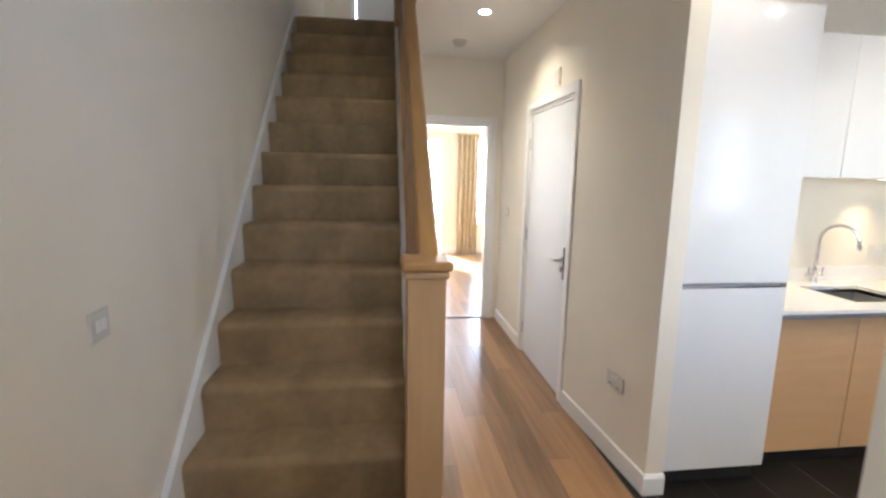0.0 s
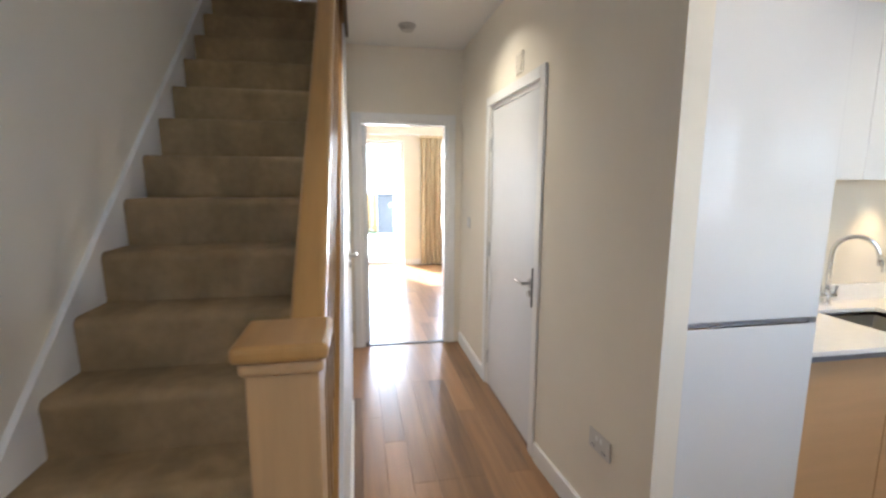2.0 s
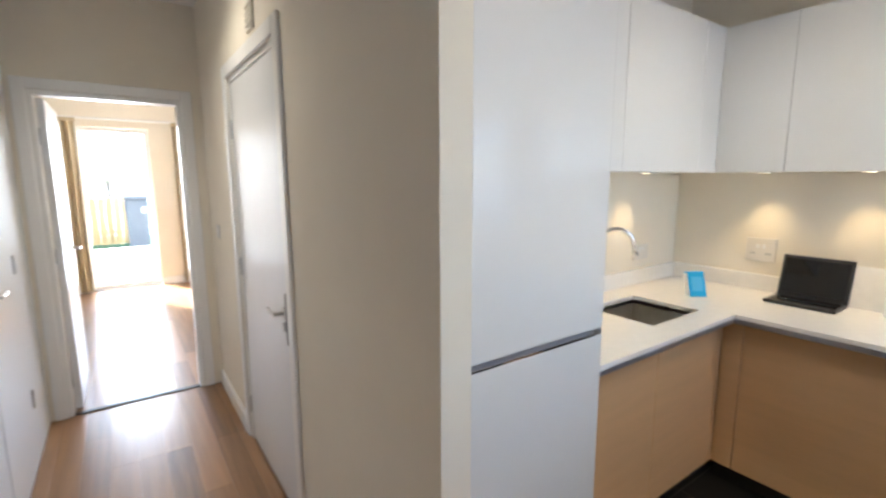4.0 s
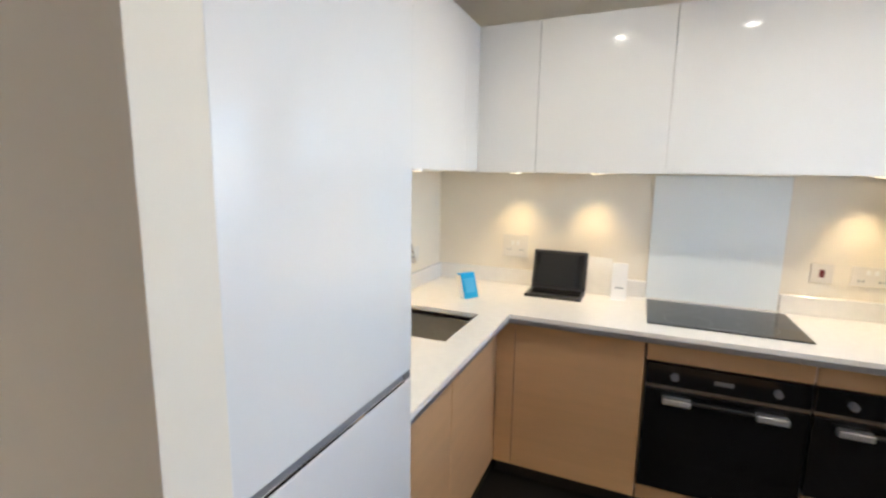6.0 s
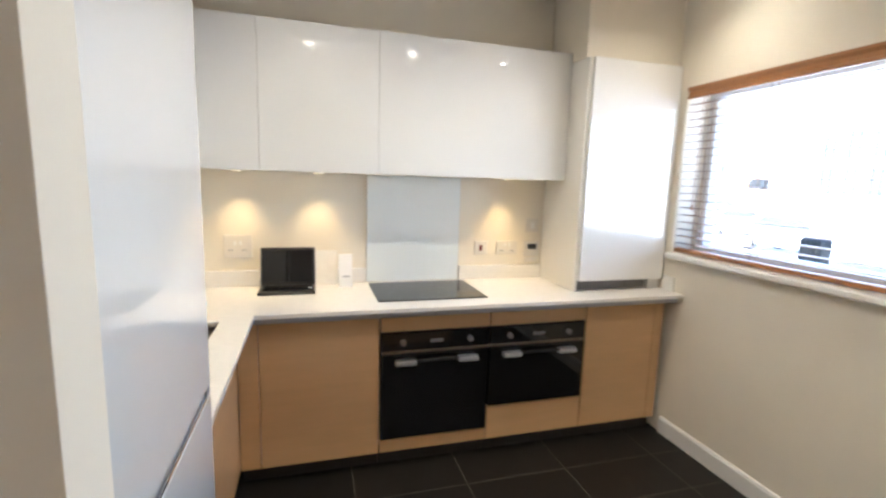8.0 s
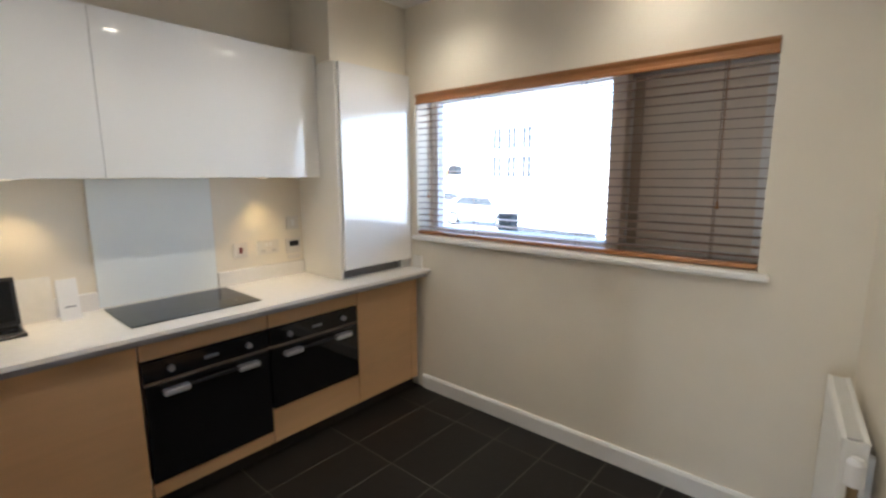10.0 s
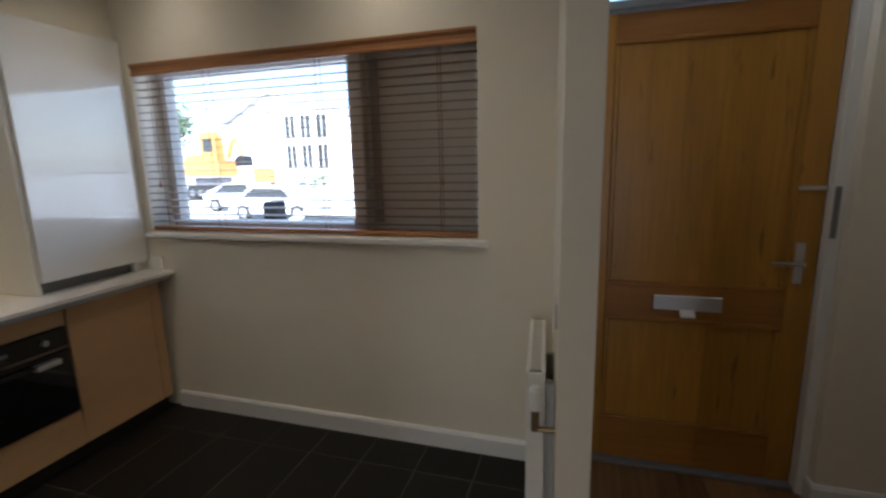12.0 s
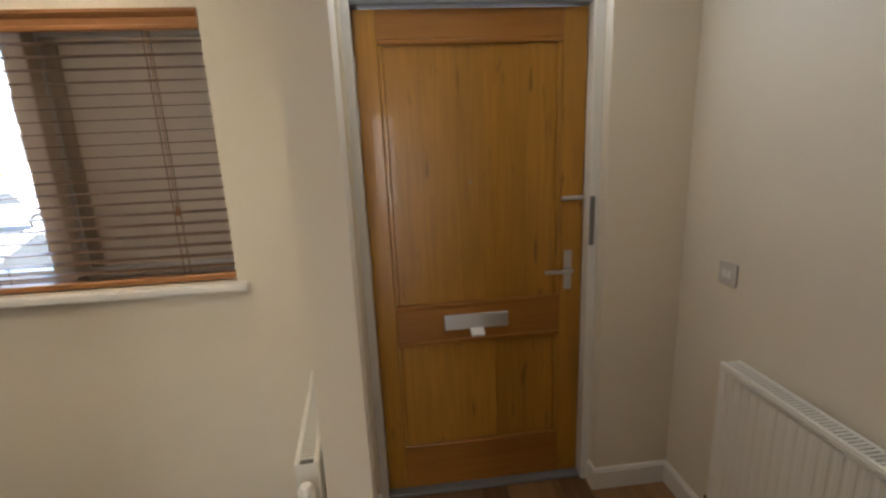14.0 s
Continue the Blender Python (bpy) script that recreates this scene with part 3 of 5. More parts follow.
# tall fridge housing with two handleless doors
tall = thing("tall_fridge_unit", (2.3, 2.7, 0), "tall white gloss integrated fridge unit", "fridge unit")
part("body", box((2.041, 2.372, 0.10), (2.585, 3.008, 2.30), 0.001), CARC, tall)
part("door", box((2.043, 2.35, 1.060), (2.585, 2.371, 2.30), 0.003, 2), GLOSS, tall, "upper gloss door")
part("door", box((2.043, 2.35, 0.105), (2.585, 2.371, 1.037), 0.003, 2), GLOSS, tall, "lower gloss door")
part("grip_rail", box((2.044, 2.356, 1.038), (2.584, 2.371, 1.059), 0.002), RAIL, tall, "recessed aluminium grip rail")
part("grip_lip", box((2.044, 2.3505, 1.0378), (2.549, 2.3555, 1.0455), 0.001), CHROME, tall, "polished lower lip of the grip rail")
part("grip_end", box((2.550, 2.351, 1.039), (2.582, 2.3555, 1.058), 0.001), GREYP, tall, "dark grip rail end")
part("plinth", box((2.041, 2.41, 0), (2.585, 2.43, 0.099)), PLINTH, tall)

# sink run base units, facing the window
FRY, FRX, ZB, ZT = 2.47, 3.735, 0.088, 0.845


def base_unit(name, a, b, face, axis, label, fronts):
    """A base unit: carcass from a to b and its fronts (lo, hi, z0, z1) on the face across the axis."""
    root = thing(name, ((a[0] + b[0]) / 2, (a[1] + b[1]) / 2, 0), label, "kitchen unit")
    part("carcass", box((a[0], a[1], 0.10), (b[0], b[1], 0.889), 0.001), CARC, root)
    for lo, hi, z0, z1 in fronts:
        if axis == "y":
            part("door", box((lo, face, z0), (hi, face + 0.019, z1), 0.0015), VENEER, root)
        else:
            part("door", box((face, lo, z0), (face + 0.019, hi, z1), 0.0015), VENEER, root)
    if axis == "y":
        part("plinth", box((a[0], face + 0.05, 0), (b[0], face + 0.066, 0.099)), PLINTH, root)
        panel_handle_gap(root, (a[0], face + 0.004, 0.849), (b[0], face + 0.019, 0.877))
    else:
        part("plinth", box((face + 0.05, a[1], 0), (face + 0.066, b[1], 0.099)), PLINTH, root)
        panel_handle_gap(root, (face + 0.004, a[1], 0.849), (face + 0.019, b[1], 0.877))
    return root


# the sink unit's carcass is open above for the bowl
root = thing("sink_base_unit", (2.9, 2.7, 0), "pale oak veneer base unit under the sink", "kitchen unit")
part("carcass", box((2.587, 2.49, 0.10), (3.16, 3.008, 0.62), 0.001), CARC, root)
part("door", box((2.589, FRY, ZB), (3.158, FRY + 0.019, ZT), 0.0015), VENEER, root)
part("plinth", box((2.587, FRY + 0.05, 0), (3.16, FRY + 0.066, 0.099)), PLINTH, root)
panel_handle_gap(root, (2.587, FRY + 0.004, 0.849), (3.16, FRY + 0.019, 0.877))
root = thing("corner_base_unit", (3.4, 2.7, 0), "pale oak veneer corner base unit", "kitchen unit")
part("carcass", box((3.161, 2.49, 0.10), (3.755, 3.008, 0.62), 0.001), CARC, root)
part("door", box((3.162, FRY, ZB), (3.70, FRY + 0.019, ZT), 0.0015), VENEER, root)
part("corner_post", box((3.702, FRY, ZB), (3.753, FRY + 0.019, ZT), 0.0015), VENEER, root)
part("plinth", box((3.161, FRY + 0.05, 0), (3.80, FRY + 0.066, 0.099)), PLINTH, root)
panel_handle_gap(root, (3.161, FRY + 0.004, 0.849), (3.74, FRY + 0.019, 0.877))

base_unit("drawer_base_unit", (3.757, 1.790, 0), (4.24, 2.468, 0), FRX, "x", "pale oak veneer base unit beside the oven", [(1.793, 2.372, ZB, ZT), (2.375, 2.466, ZB, ZT)])
base_unit("oven_housing", (3.80, 1.184, 0), (4.24, 1.788, 0), FRX, "x", "pale oak veneer housing of the built-in oven", [(1.188, 1.786, 0.757, ZT), (1.188, 1.786, ZB, 0.158)])
base_unit("microwave_housing", (3.80, 0.580, 0), (4.24, 1.182, 0), FRX, "x", "pale oak veneer housing of the compact oven", [(0.582, 1.181, 0.757, ZT), (0.582, 1.181, ZB, 0.285)])
base_unit("end_base_unit", (3.757, 0.03, 0), (4.24, 0.578, 0), FRX, "x", "pale oak veneer base unit next to the front wall", [(0.100, 0.576, ZB, ZT), (0.032, 0.097, ZB, ZT)])


def oven(name, y0, y1, z0, z1, label):
    root = thing(name, (3.79, (y0 + y1) / 2, z0), label, "oven")
    part("body", box((3.757, y0 + 0.004, z0 + 0.004), (3.799, y1 - 0.004, z1 - 0.004)), BLACKP, root)
    part("control_panel", box((3.728, y0, z1 - 0.098), (3.757, y1, z1), 0.003), BLACKGLASS, root, "black glass control panel")
    part("trim_strip", box((3.726, y0, z1 - 0.112), (3.757, y1, z1 - 0.099), 0.002), BRONZE, root, "dull bronze trim strip")
    part("door", box((3.724, y0, z0), (3.757, y1, z1 - 0.114), 0.004), BLACKGLASS, root, "black glass oven door")
    bm = box((3.690, y0 + 0.07, z1 - 0.152), (3.700, y1 - 0.07, z1 - 0.138), 0.003)
    part("handle_bar", bm, BLACKP, root)
    for yy in (y0 + 0.07, y1 - 0.18):
        part("handle_bracket", box((3.686, yy, z1 - 0.168), (3.7235, yy + 0.11, z1 - 0.140), 0.004), ALU, root, "brushed metal handle end")
    for f in (0.19, 0.81):
        yy = y0 + (y1 - y0) * f
        part("knob", rod((3.728, yy, z1 - 0.05), (3.706, yy, z1 - 0.05), 0.015, 20), RAIL, root)
    part("display", box((3.7268, (y0 + y1) / 2 - 0.035, z1 - 0.060), (3.728, (y0 + y1) / 2 + 0.035, z1 - 0.042)), GREYP, root, "small clock display")
    return root


oven("oven", 1.190, 1.783, 0.163, 0.751, "black glass built-in oven under the hob")
oven("compact_oven", 0.587, 1.180, 0.291, 0.751, "black glass compact oven beside the main oven")

# worktop, L-shaped with a cut-out for the bowl
T0, T1 = 0.890, 0.910
SKX0, SKX1, SKY0, SKY1 = 3.165, 3.565, 2.505, 2.855
wt_ob = thing("worktop", (3.9, 2.4, T0), "white composite stone worktop in an L shape", "worktop")
for a, b in (((2.587, 2.376), (4.248, SKY0)), ((2.587, SKY0), (SKX0, SKY1)), ((SKX1, SKY0), (4.248, SKY1)), ((2.587, SKY1), (4.248, 3.008))):
    part("slab", box((a[0], a[1], T0), (b[0], b[1], T1)), STONE, wt_ob)
part("slab", box((3.628, 0.002, T0), (4.248, 2.376, T1)), STONE, wt_ob)
part("edge_rail", box((2.587, 2.384, 0.864), (3.651, 2.402, 0.8895), 0.002), RAIL, wt_ob, "brushed aluminium grip rail under the slab")
part("edge_rail", box((3.636, 0.03, 0.864), (3.654, 2.383, 0.8895), 0.002), RAIL, wt_ob, "brushed aluminium grip rail under the slab")
part("upstand", box((2.587, 2.99, T1), (4.248, 3.008, 1.0), 0.002), STONE, wt_ob)
part("upstand", box((4.23, 1.806, T1), (4.248, 2.99, 1.0), 0.002), STONE, wt_ob)
part("upstand", box((4.23, 0.630, T1), (4.248, 1.212, 1.0), 0.002), STONE, wt_ob)
part("upstand", box((3.70, 0.002, T1), (3.785, 0.02, 1.0), 0.002), STONE, wt_ob)

sink = thing("sink", (3.365, 2.68, 0.70), "undermounted stainless steel sink bowl", "sink")
bm = box((SKX0, SKY0, 0.715), (SKX1, SKY1, 0.72))
for a, b in (((SKX0 - 0.006, SKY0 - 0.006), (SKX0, SKY1 + 0.006)), ((SKX1, SKY0 - 0.006), (SKX1 + 0.006, SKY1 + 0.006)), ((SKX0, SKY0 - 0.006), (SKX1, SKY0)), ((SKX0, SKY1), (SKX1, SKY1 + 0.006))):
    box((a[0], a[1], 0.715), (b[0], b[1], 0.869), bm=bm)
part("bowl", bm, STEEL, sink)
part("drain", rod((3.365, 2.68, 0.72), (3.365, 2.68, 0.724), 0.045, 24), CHROME, sink)

tap = thing("mixer_tap", (3.345, 2.935, T1), "chrome swan-neck mixer tap behind the sink", "tap")
tx, ty = 3.345, 2.935
bm = rod((tx, ty, T1), (tx, ty, T1 + 0.012), 0.027, 24)
rod((tx, ty, T1 + 0.012), (tx, ty, T1 + 0.085), 0.020, 20, 0.017, bm=bm)
part("base", bm, CHROME, tap, smooth=False)
pts = [(tx, ty, T1 + 0.08), (tx, ty, T1 + 0.27)]
for k in range(1, 14):
    a = math.pi * k / 13 * 0.95
    pts.append((tx + 0.070 * (1 - math.cos(a)), ty - 0.060 * (1 - math.cos(a)), T1 + 0.27 + 0.098 * math.sin(a)))
pts.append((pts[-1][0] + 0.006, pts[-1][1] - 0.004, pts[-1][2] - 0.035))
part("spout", tube(pts, 0.0115, 14), CHROME, tap, smooth=True)
part("nozzle", rod(pts[-1], Vector(pts[-1]) + Vector((0.002, -0.002, -0.022)), 0.0145, 16), CHROME, tap)
for s in (-1, 1):
    bm = rod((tx, ty, T1 + 0.05), (tx + s * 0.055, ty, T1 + 0.05), 0.014, 16)
    rod((tx + s * 0.047, ty, T1 + 0.05), (tx + s * 0.050, ty - 0.01, T1 + 0.105), 0.006, 10, bm=bm)
    part("lever", bm, CHROME, tap)

hob = thing("hob", (3.97, 1.49, T1), "black glass induction hob set on the worktop", "hob")
part("glass_plate", box((3.762, 1.194, T1), (4.196, 1.796, T1 + 0.006), 0.002), BLACKGLASS, hob)
for hx, hy, r in ((3.88, 1.36, 0.075), (3.87, 1.63, 0.095), (4.09, 1.35, 0.095), (4.09, 1.63, 0.075)):
    bm = bmesh.new()
    ring = [[bm.verts.new((hx + q * math.cos(t), hy + q * math.sin(t), T1 + 0.0062)) for t in (2 * math.pi * k / 40 for k in range(40))] for q in (r, r - 0.0015)]
    for k in range(40):
        bm.faces.new((ring[0][k], ring[0][(k + 1) % 40], ring[1][(k + 1) % 40], ring[1][k]))
    part("zone_ring", bm, GREYP, hob)
part("touch_strip", box((3.775, 1.42, T1 + 0.006), (3.785, 1.56, T1 + 0.0064)), GREYP, hob)

splash = thing("splashback", (4.245, 1.51, T1), "pale glass splashback behind the hob", "splashback")
part("glass_panel", box((4.241, 1.217, T1 + 0.003), (4.248, 1.801, 1.558), 0.0015), SPLASH, splash)
for y0, y1 in ((1.214, 1.2165), (1.8015, 1.804)):
    part("edge_seal", box((4.242, y0, T1 + 0.003), (4.248, y1, 1.558)), KPLATE, splash, "pale sealant joint")

# wall units
WB, WT, WFX, WFY = 1.562, 2.30, 3.995, 2.685


def wall_unit(name, a, b, axis, doors, label):
    root = thing(name, ((a[0] + b[0]) / 2, (a[1] + b[1]) / 2, WB), label, "wall unit")
    part("carcass", box((a[0], a[1], WB + 0.004), (b[0], b[1], WT), 0.001), CARC, root)
    for lo, hi in doors:
        d_ = box((lo, WFY, WB), (hi, WFY + 0.02, WT), 0.0012, 2) if axis == "y" else box((WFX, lo, WB), (WFX + 0.02, hi, WT), 0.0012, 2)
        part("door", d_, GLOSS, root)
    return root


wall_unit("sink_wall_unit", (2.587, WFY + 0.022, 0), (3.148, 3.008, 0), "y", [(2.589, 3.146)], "white gloss wall cupboard above the sink")
wall_unit("corner_wall_unit", (3.150, WFY + 0.022, 0), (4.248, 3.008, 0), "y", [(3.149, 3.80), (3.803, 3.993)], "white gloss wall cupboard in the corner")
wall_unit("narrow_wall_unit", (WFX + 0.022, 2.371, 0), (4.248, WFY + 0.02, 0), "x", [(2.3715, WFY + 0.018)], "narrow white gloss wall cupboard next to the corner")
wall_unit("middle_wall_unit", (WFX + 0.022, 1.768, 0), (4.248, 2.369, 0), "x", [(1.7685, 2.3695)], "white gloss wall cupboard above the worktop")
wall_unit("wide_wall_unit", (WFX + 0.022, 0.630, 0), (4.248, 1.766, 0), "x", [(0.632, 1.7665)], "wide white gloss wall cupboard above the hob")

boiler = thing("boiler_cupboard", (4.0, 0.3, T1), "tall white gloss cupboard standing on the worktop", "wall unit")
part("side_panel", box((3.818, 0.607, T1 + 0.0005), (4.248, 0.627, 2.245), 0.001), CARC, boiler)
part("side_panel", box((3.83, 0.006, T1 + 0.0005), (4.248, 0.092, 0.970), 0.001), CARC, boiler)
part("back_box", box((3.88, 0.006, T1 + 0.0605), (4.248, 0.606, 2.245), 0.001), CARC, boiler)
part("door", box((3.800, 0.010, 0.973), (3.820, 0.605, 2.245), 0.003, 2), GLOSS, boiler, "white high-gloss door")
part("shadow_gap_rail", box((3.86, 0.093, T1 + 0.001), (3.879, 0.606, 0.966)), GREYP, boiler, "grey recess rail")
structure("boxing_above_boiler", box((3.845, 0.0, 2.248), (EX, 0.632, CZ)), WALL, "painted boxing above the tall cupboard", "wall")


# sockets and switches, on walls facing along an axis
def plate(name, c, axis, side, w, h, label, category, marks=(), material=PLATE):
    root = thing(name, c, label, category)

    def slab(u0, u1, z0, z1, t0, t1, bev=0.002):
        lo, hi = sorted((t0 * side, t1 * side))
        if axis == "x":
            return box((c[0] + lo, c[1] + u0, c[2] + z0), (c[0] + hi, c[1] + u1, c[2] + z1), bev)
        return box((c[0] + u0, c[1] + lo, c[2] + z0), (c[0] + u1, c[1] + hi, c[2] + z1), bev)

    part("faceplate", slab(-w / 2, w / 2, -h / 2, h / 2, 0.0005, 0.009), material, root)
    for nm, u0, u1, z0, z1, m_ in marks:
        part(nm, slab(u0, u1, z0, z1, 0.009, 0.0125, 0.001), m_, root)
    return root


ROCK = [("rocker", -0.012, 0.012, -0.02, 0.02, WHITEP)]
DOUBLE = [("rocker", -0.022, -0.008, 0.008, 0.03, WHITEP), ("rocker", 0.008, 0.022, 0.008, 0.03, WHITEP)] + [
    ("pin_slot", u - 0.003, u + 0.003, z - 0.006, z + 0.004, GREYP) for u in (-0.045, -0.03, 0.03, 0.045) for z in (-0.02,)]
plate("light_switch", (WX, 1.795, 1.105), "x", 1, 0.088, 0.088, "white double light switch on the stair wall", "switch",
      [("rocker", -0.022, -0.003, -0.016, 0.016, WHITEP), ("rocker", 0.003, 0.022, -0.016, 0.016, WHITEP)])
plate("light_switch", (WX, 0.28, 1.12), "x", 1, 0.088, 0.088, "white light switch beside the front door", "switch",
      [("rocker", -0.022, -0.003, -0.016, 0.016, WHITEP), ("rocker", 0.003, 0.022, -0.016, 0.016, WHITEP)])
plate("light_switch", (1.3006, 0.69, 1.035), "x", 1, 0.088, 0.088, "white light switch on the kitchen partition", "switch", ROCK).rotation_euler.z = 0.0757
plate("double_socket", (1.917, 2.64, 0.45), "x", -1, 0.148, 0.088, "white double power socket on the hallway wall", "socket", DOUBLE).rotation_euler.z = 0.072
plate("light_switch", (1.88, 4.84, 1.19), "x", -1, 0.088, 0.088, "white thermostat plate near the living room door", "switch", ROCK)
plate("double_socket", (EX, 2.52, 1.138), "x", -1, 0.148, 0.13, "white power socket behind the laptop", "socket", DOUBLE, material=KPLATE)
plate("cooker_switch", (EX, 1.063, 1.115), "x", -1, 0.088, 0.088, "white cooker switch with a red rocker", "switch", [("rocker", -0.01, 0.01, -0.018, 0.018, mat("red_rocker", (0.16, 0.02, 0.02), 0.4))], material=KPLATE)
plate("double_socket", (EX, 0.881, 1.115), "x", -1, 0.148, 0.088, "white double power socket above the worktop", "socket", DOUBLE, material=KPLATE)
plate("appliance_switch", (EX, 0.70, 1.262), "x", -1, 0.088, 0.088, "white appliance switch by the boiler cupboard", "switch", ROCK, material=KPLATE)
plate("heating_programmer", (EX, 0.70, 1.105), "x", -1, 0.11, 0.10, "white heating programmer with a dark display", "controller", [("display", -0.035, 0.03, -0.002, 0.034, BLACKP)], material=KPLATE)
plate("blank_plate", (EX, 0.70, 1.03), "x", -1, 0.088, 0.03, "white connection plate below the programmer", "plate", material=KPLATE)
plate("double_socket", (3.86, 3.01, 1.10), "y", -1, 0.148, 0.088, "white power socket beside the tap", "socket", [("rocker", -0.022, -0.008, 0.008, 0.03, WHITEP), ("rocker", 0.008, 0.022, 0.008, 0.03, WHITEP)], material=KPLATE)

# laptop
lap = thing("laptop", (4.05, 2.248, T1), "open black laptop on the worktop", "laptop")
part("keyboard_base", box((3.985, 2.105, T1), (4.165, 2.398, T1 + 0.016), 0.003), BLACKP, lap)
part("keyboard", box((4.025, 2.117, T1 + 0.016), (4.150, 2.378, T1 + 0.0175), 0.0005), BLACKGLASS, lap, "dark grey keys")
part("touchpad", box((3.990, 2.205, T1 + 0.016), (4.018, 2.285, T1 + 0.0168)), BLACKP, lap)
tilt = Matrix.Translation((4.163, 2.25, T1 + 0.014)) @ Matrix.Rotation(radians(14), 4, "Y")
bm = box((-0.004, -0.147, 0), (0.006, 0.147, 0.215), 0.003)
bmesh.ops.transform(bm, matrix=tilt, verts=bm.verts)
part("screen_lid", bm, BLACKP, lap)
bm = box((-0.0052, -0.132, 0.02), (-0.0042, 0.132, 0.198))
bmesh.ops.transform(bm, matrix=tilt, verts=bm.verts)
part("screen", bm, BLACKGLASS, lap, "dark switched-off screen")

# brochures leaning on the upstand
for nm, y0, y1, z1, x, label in (("brochure", 1.978, 2.115, 1.11, 4.19, "cream leaflet leaning on the upstand"), ("folded_card", 1.895, 1.972, 1.098, 4.12, "white folded card standing on the worktop")):
    r = thing(nm, (x, (y0 + y1) / 2, T1), label, "leaflet")
    part("cover", prism([(x, T1), (x + 0.004, T1), (x + 0.044, z1), (x + 0.040, z1)], "y", y0, y1), PAPER if nm == "folded_card" else STONE, r)
    if nm == "folded_card":
        part("back_flap", prism([(x + 0.10, T1), (x + 0.104, T1), (x + 0.047, z1), (x + 0.043, z1)], "y", y0, y1), PAPER, r)
        zz = T1 + 0.06
        xx = x + 0.044 * (zz - T1) / (z1 - T1) - 0.003
        part("print_line", box((xx - 0.0006, y0 + 0.015, zz), (xx + 0.0006, y1 - 0.02, zz + 0.006)), INK, r)

# cyan display box
bxr = thing("small_cyan_box", (3.93, 2.64, T1), "small cyan display box on the worktop", "box")
bm = prism([(0.0, 0), (0.05, 0), (0.082, 0.122), (0.046, 0.128)], "y", -0.045, 0.045)
bmesh.ops.bevel(bm, geom=bm.edges[:], offset=0.003, segments=1, affect="EDGES")
m = Matrix.Translation((3.815, 2.63, T1)) @ Matrix.Rotation(radians(58), 4, "Z")
bmesh.ops.transform(bm, matrix=m, verts=bm.verts)
part("carton", bm, BLUEP, bxr)
for nm, y0, y1, material, label in (("side_flap", 0.0452, 0.047, PAPER, "white end flap"), ("band", -0.047, -0.0452, mat("deep_blue_band", (0.012, 0.13, 0.36), 0.4), "darker blue end")):
    bm = prism([(0.006, 0.004), (0.048, 0.004), (0.076, 0.116), (0.048, 0.120)], "y", y0, y1)
    bmesh.ops.transform(bm, matrix=m, verts=bm.verts)
    part(nm, bm, material, bxr, label)
bm = prism([(0.0085, 0.030), (0.0115, 0.030), (0.0372, 0.100), (0.0342, 0.100)], "y", -0.030, 0.030)
bmesh.ops.transform(bm, matrix=m, verts=bm.verts)
part("print_panel", bm, mat("pale_cyan_print", (0.10, 0.45, 0.72), 0.35), bxr, "paler printed panel")


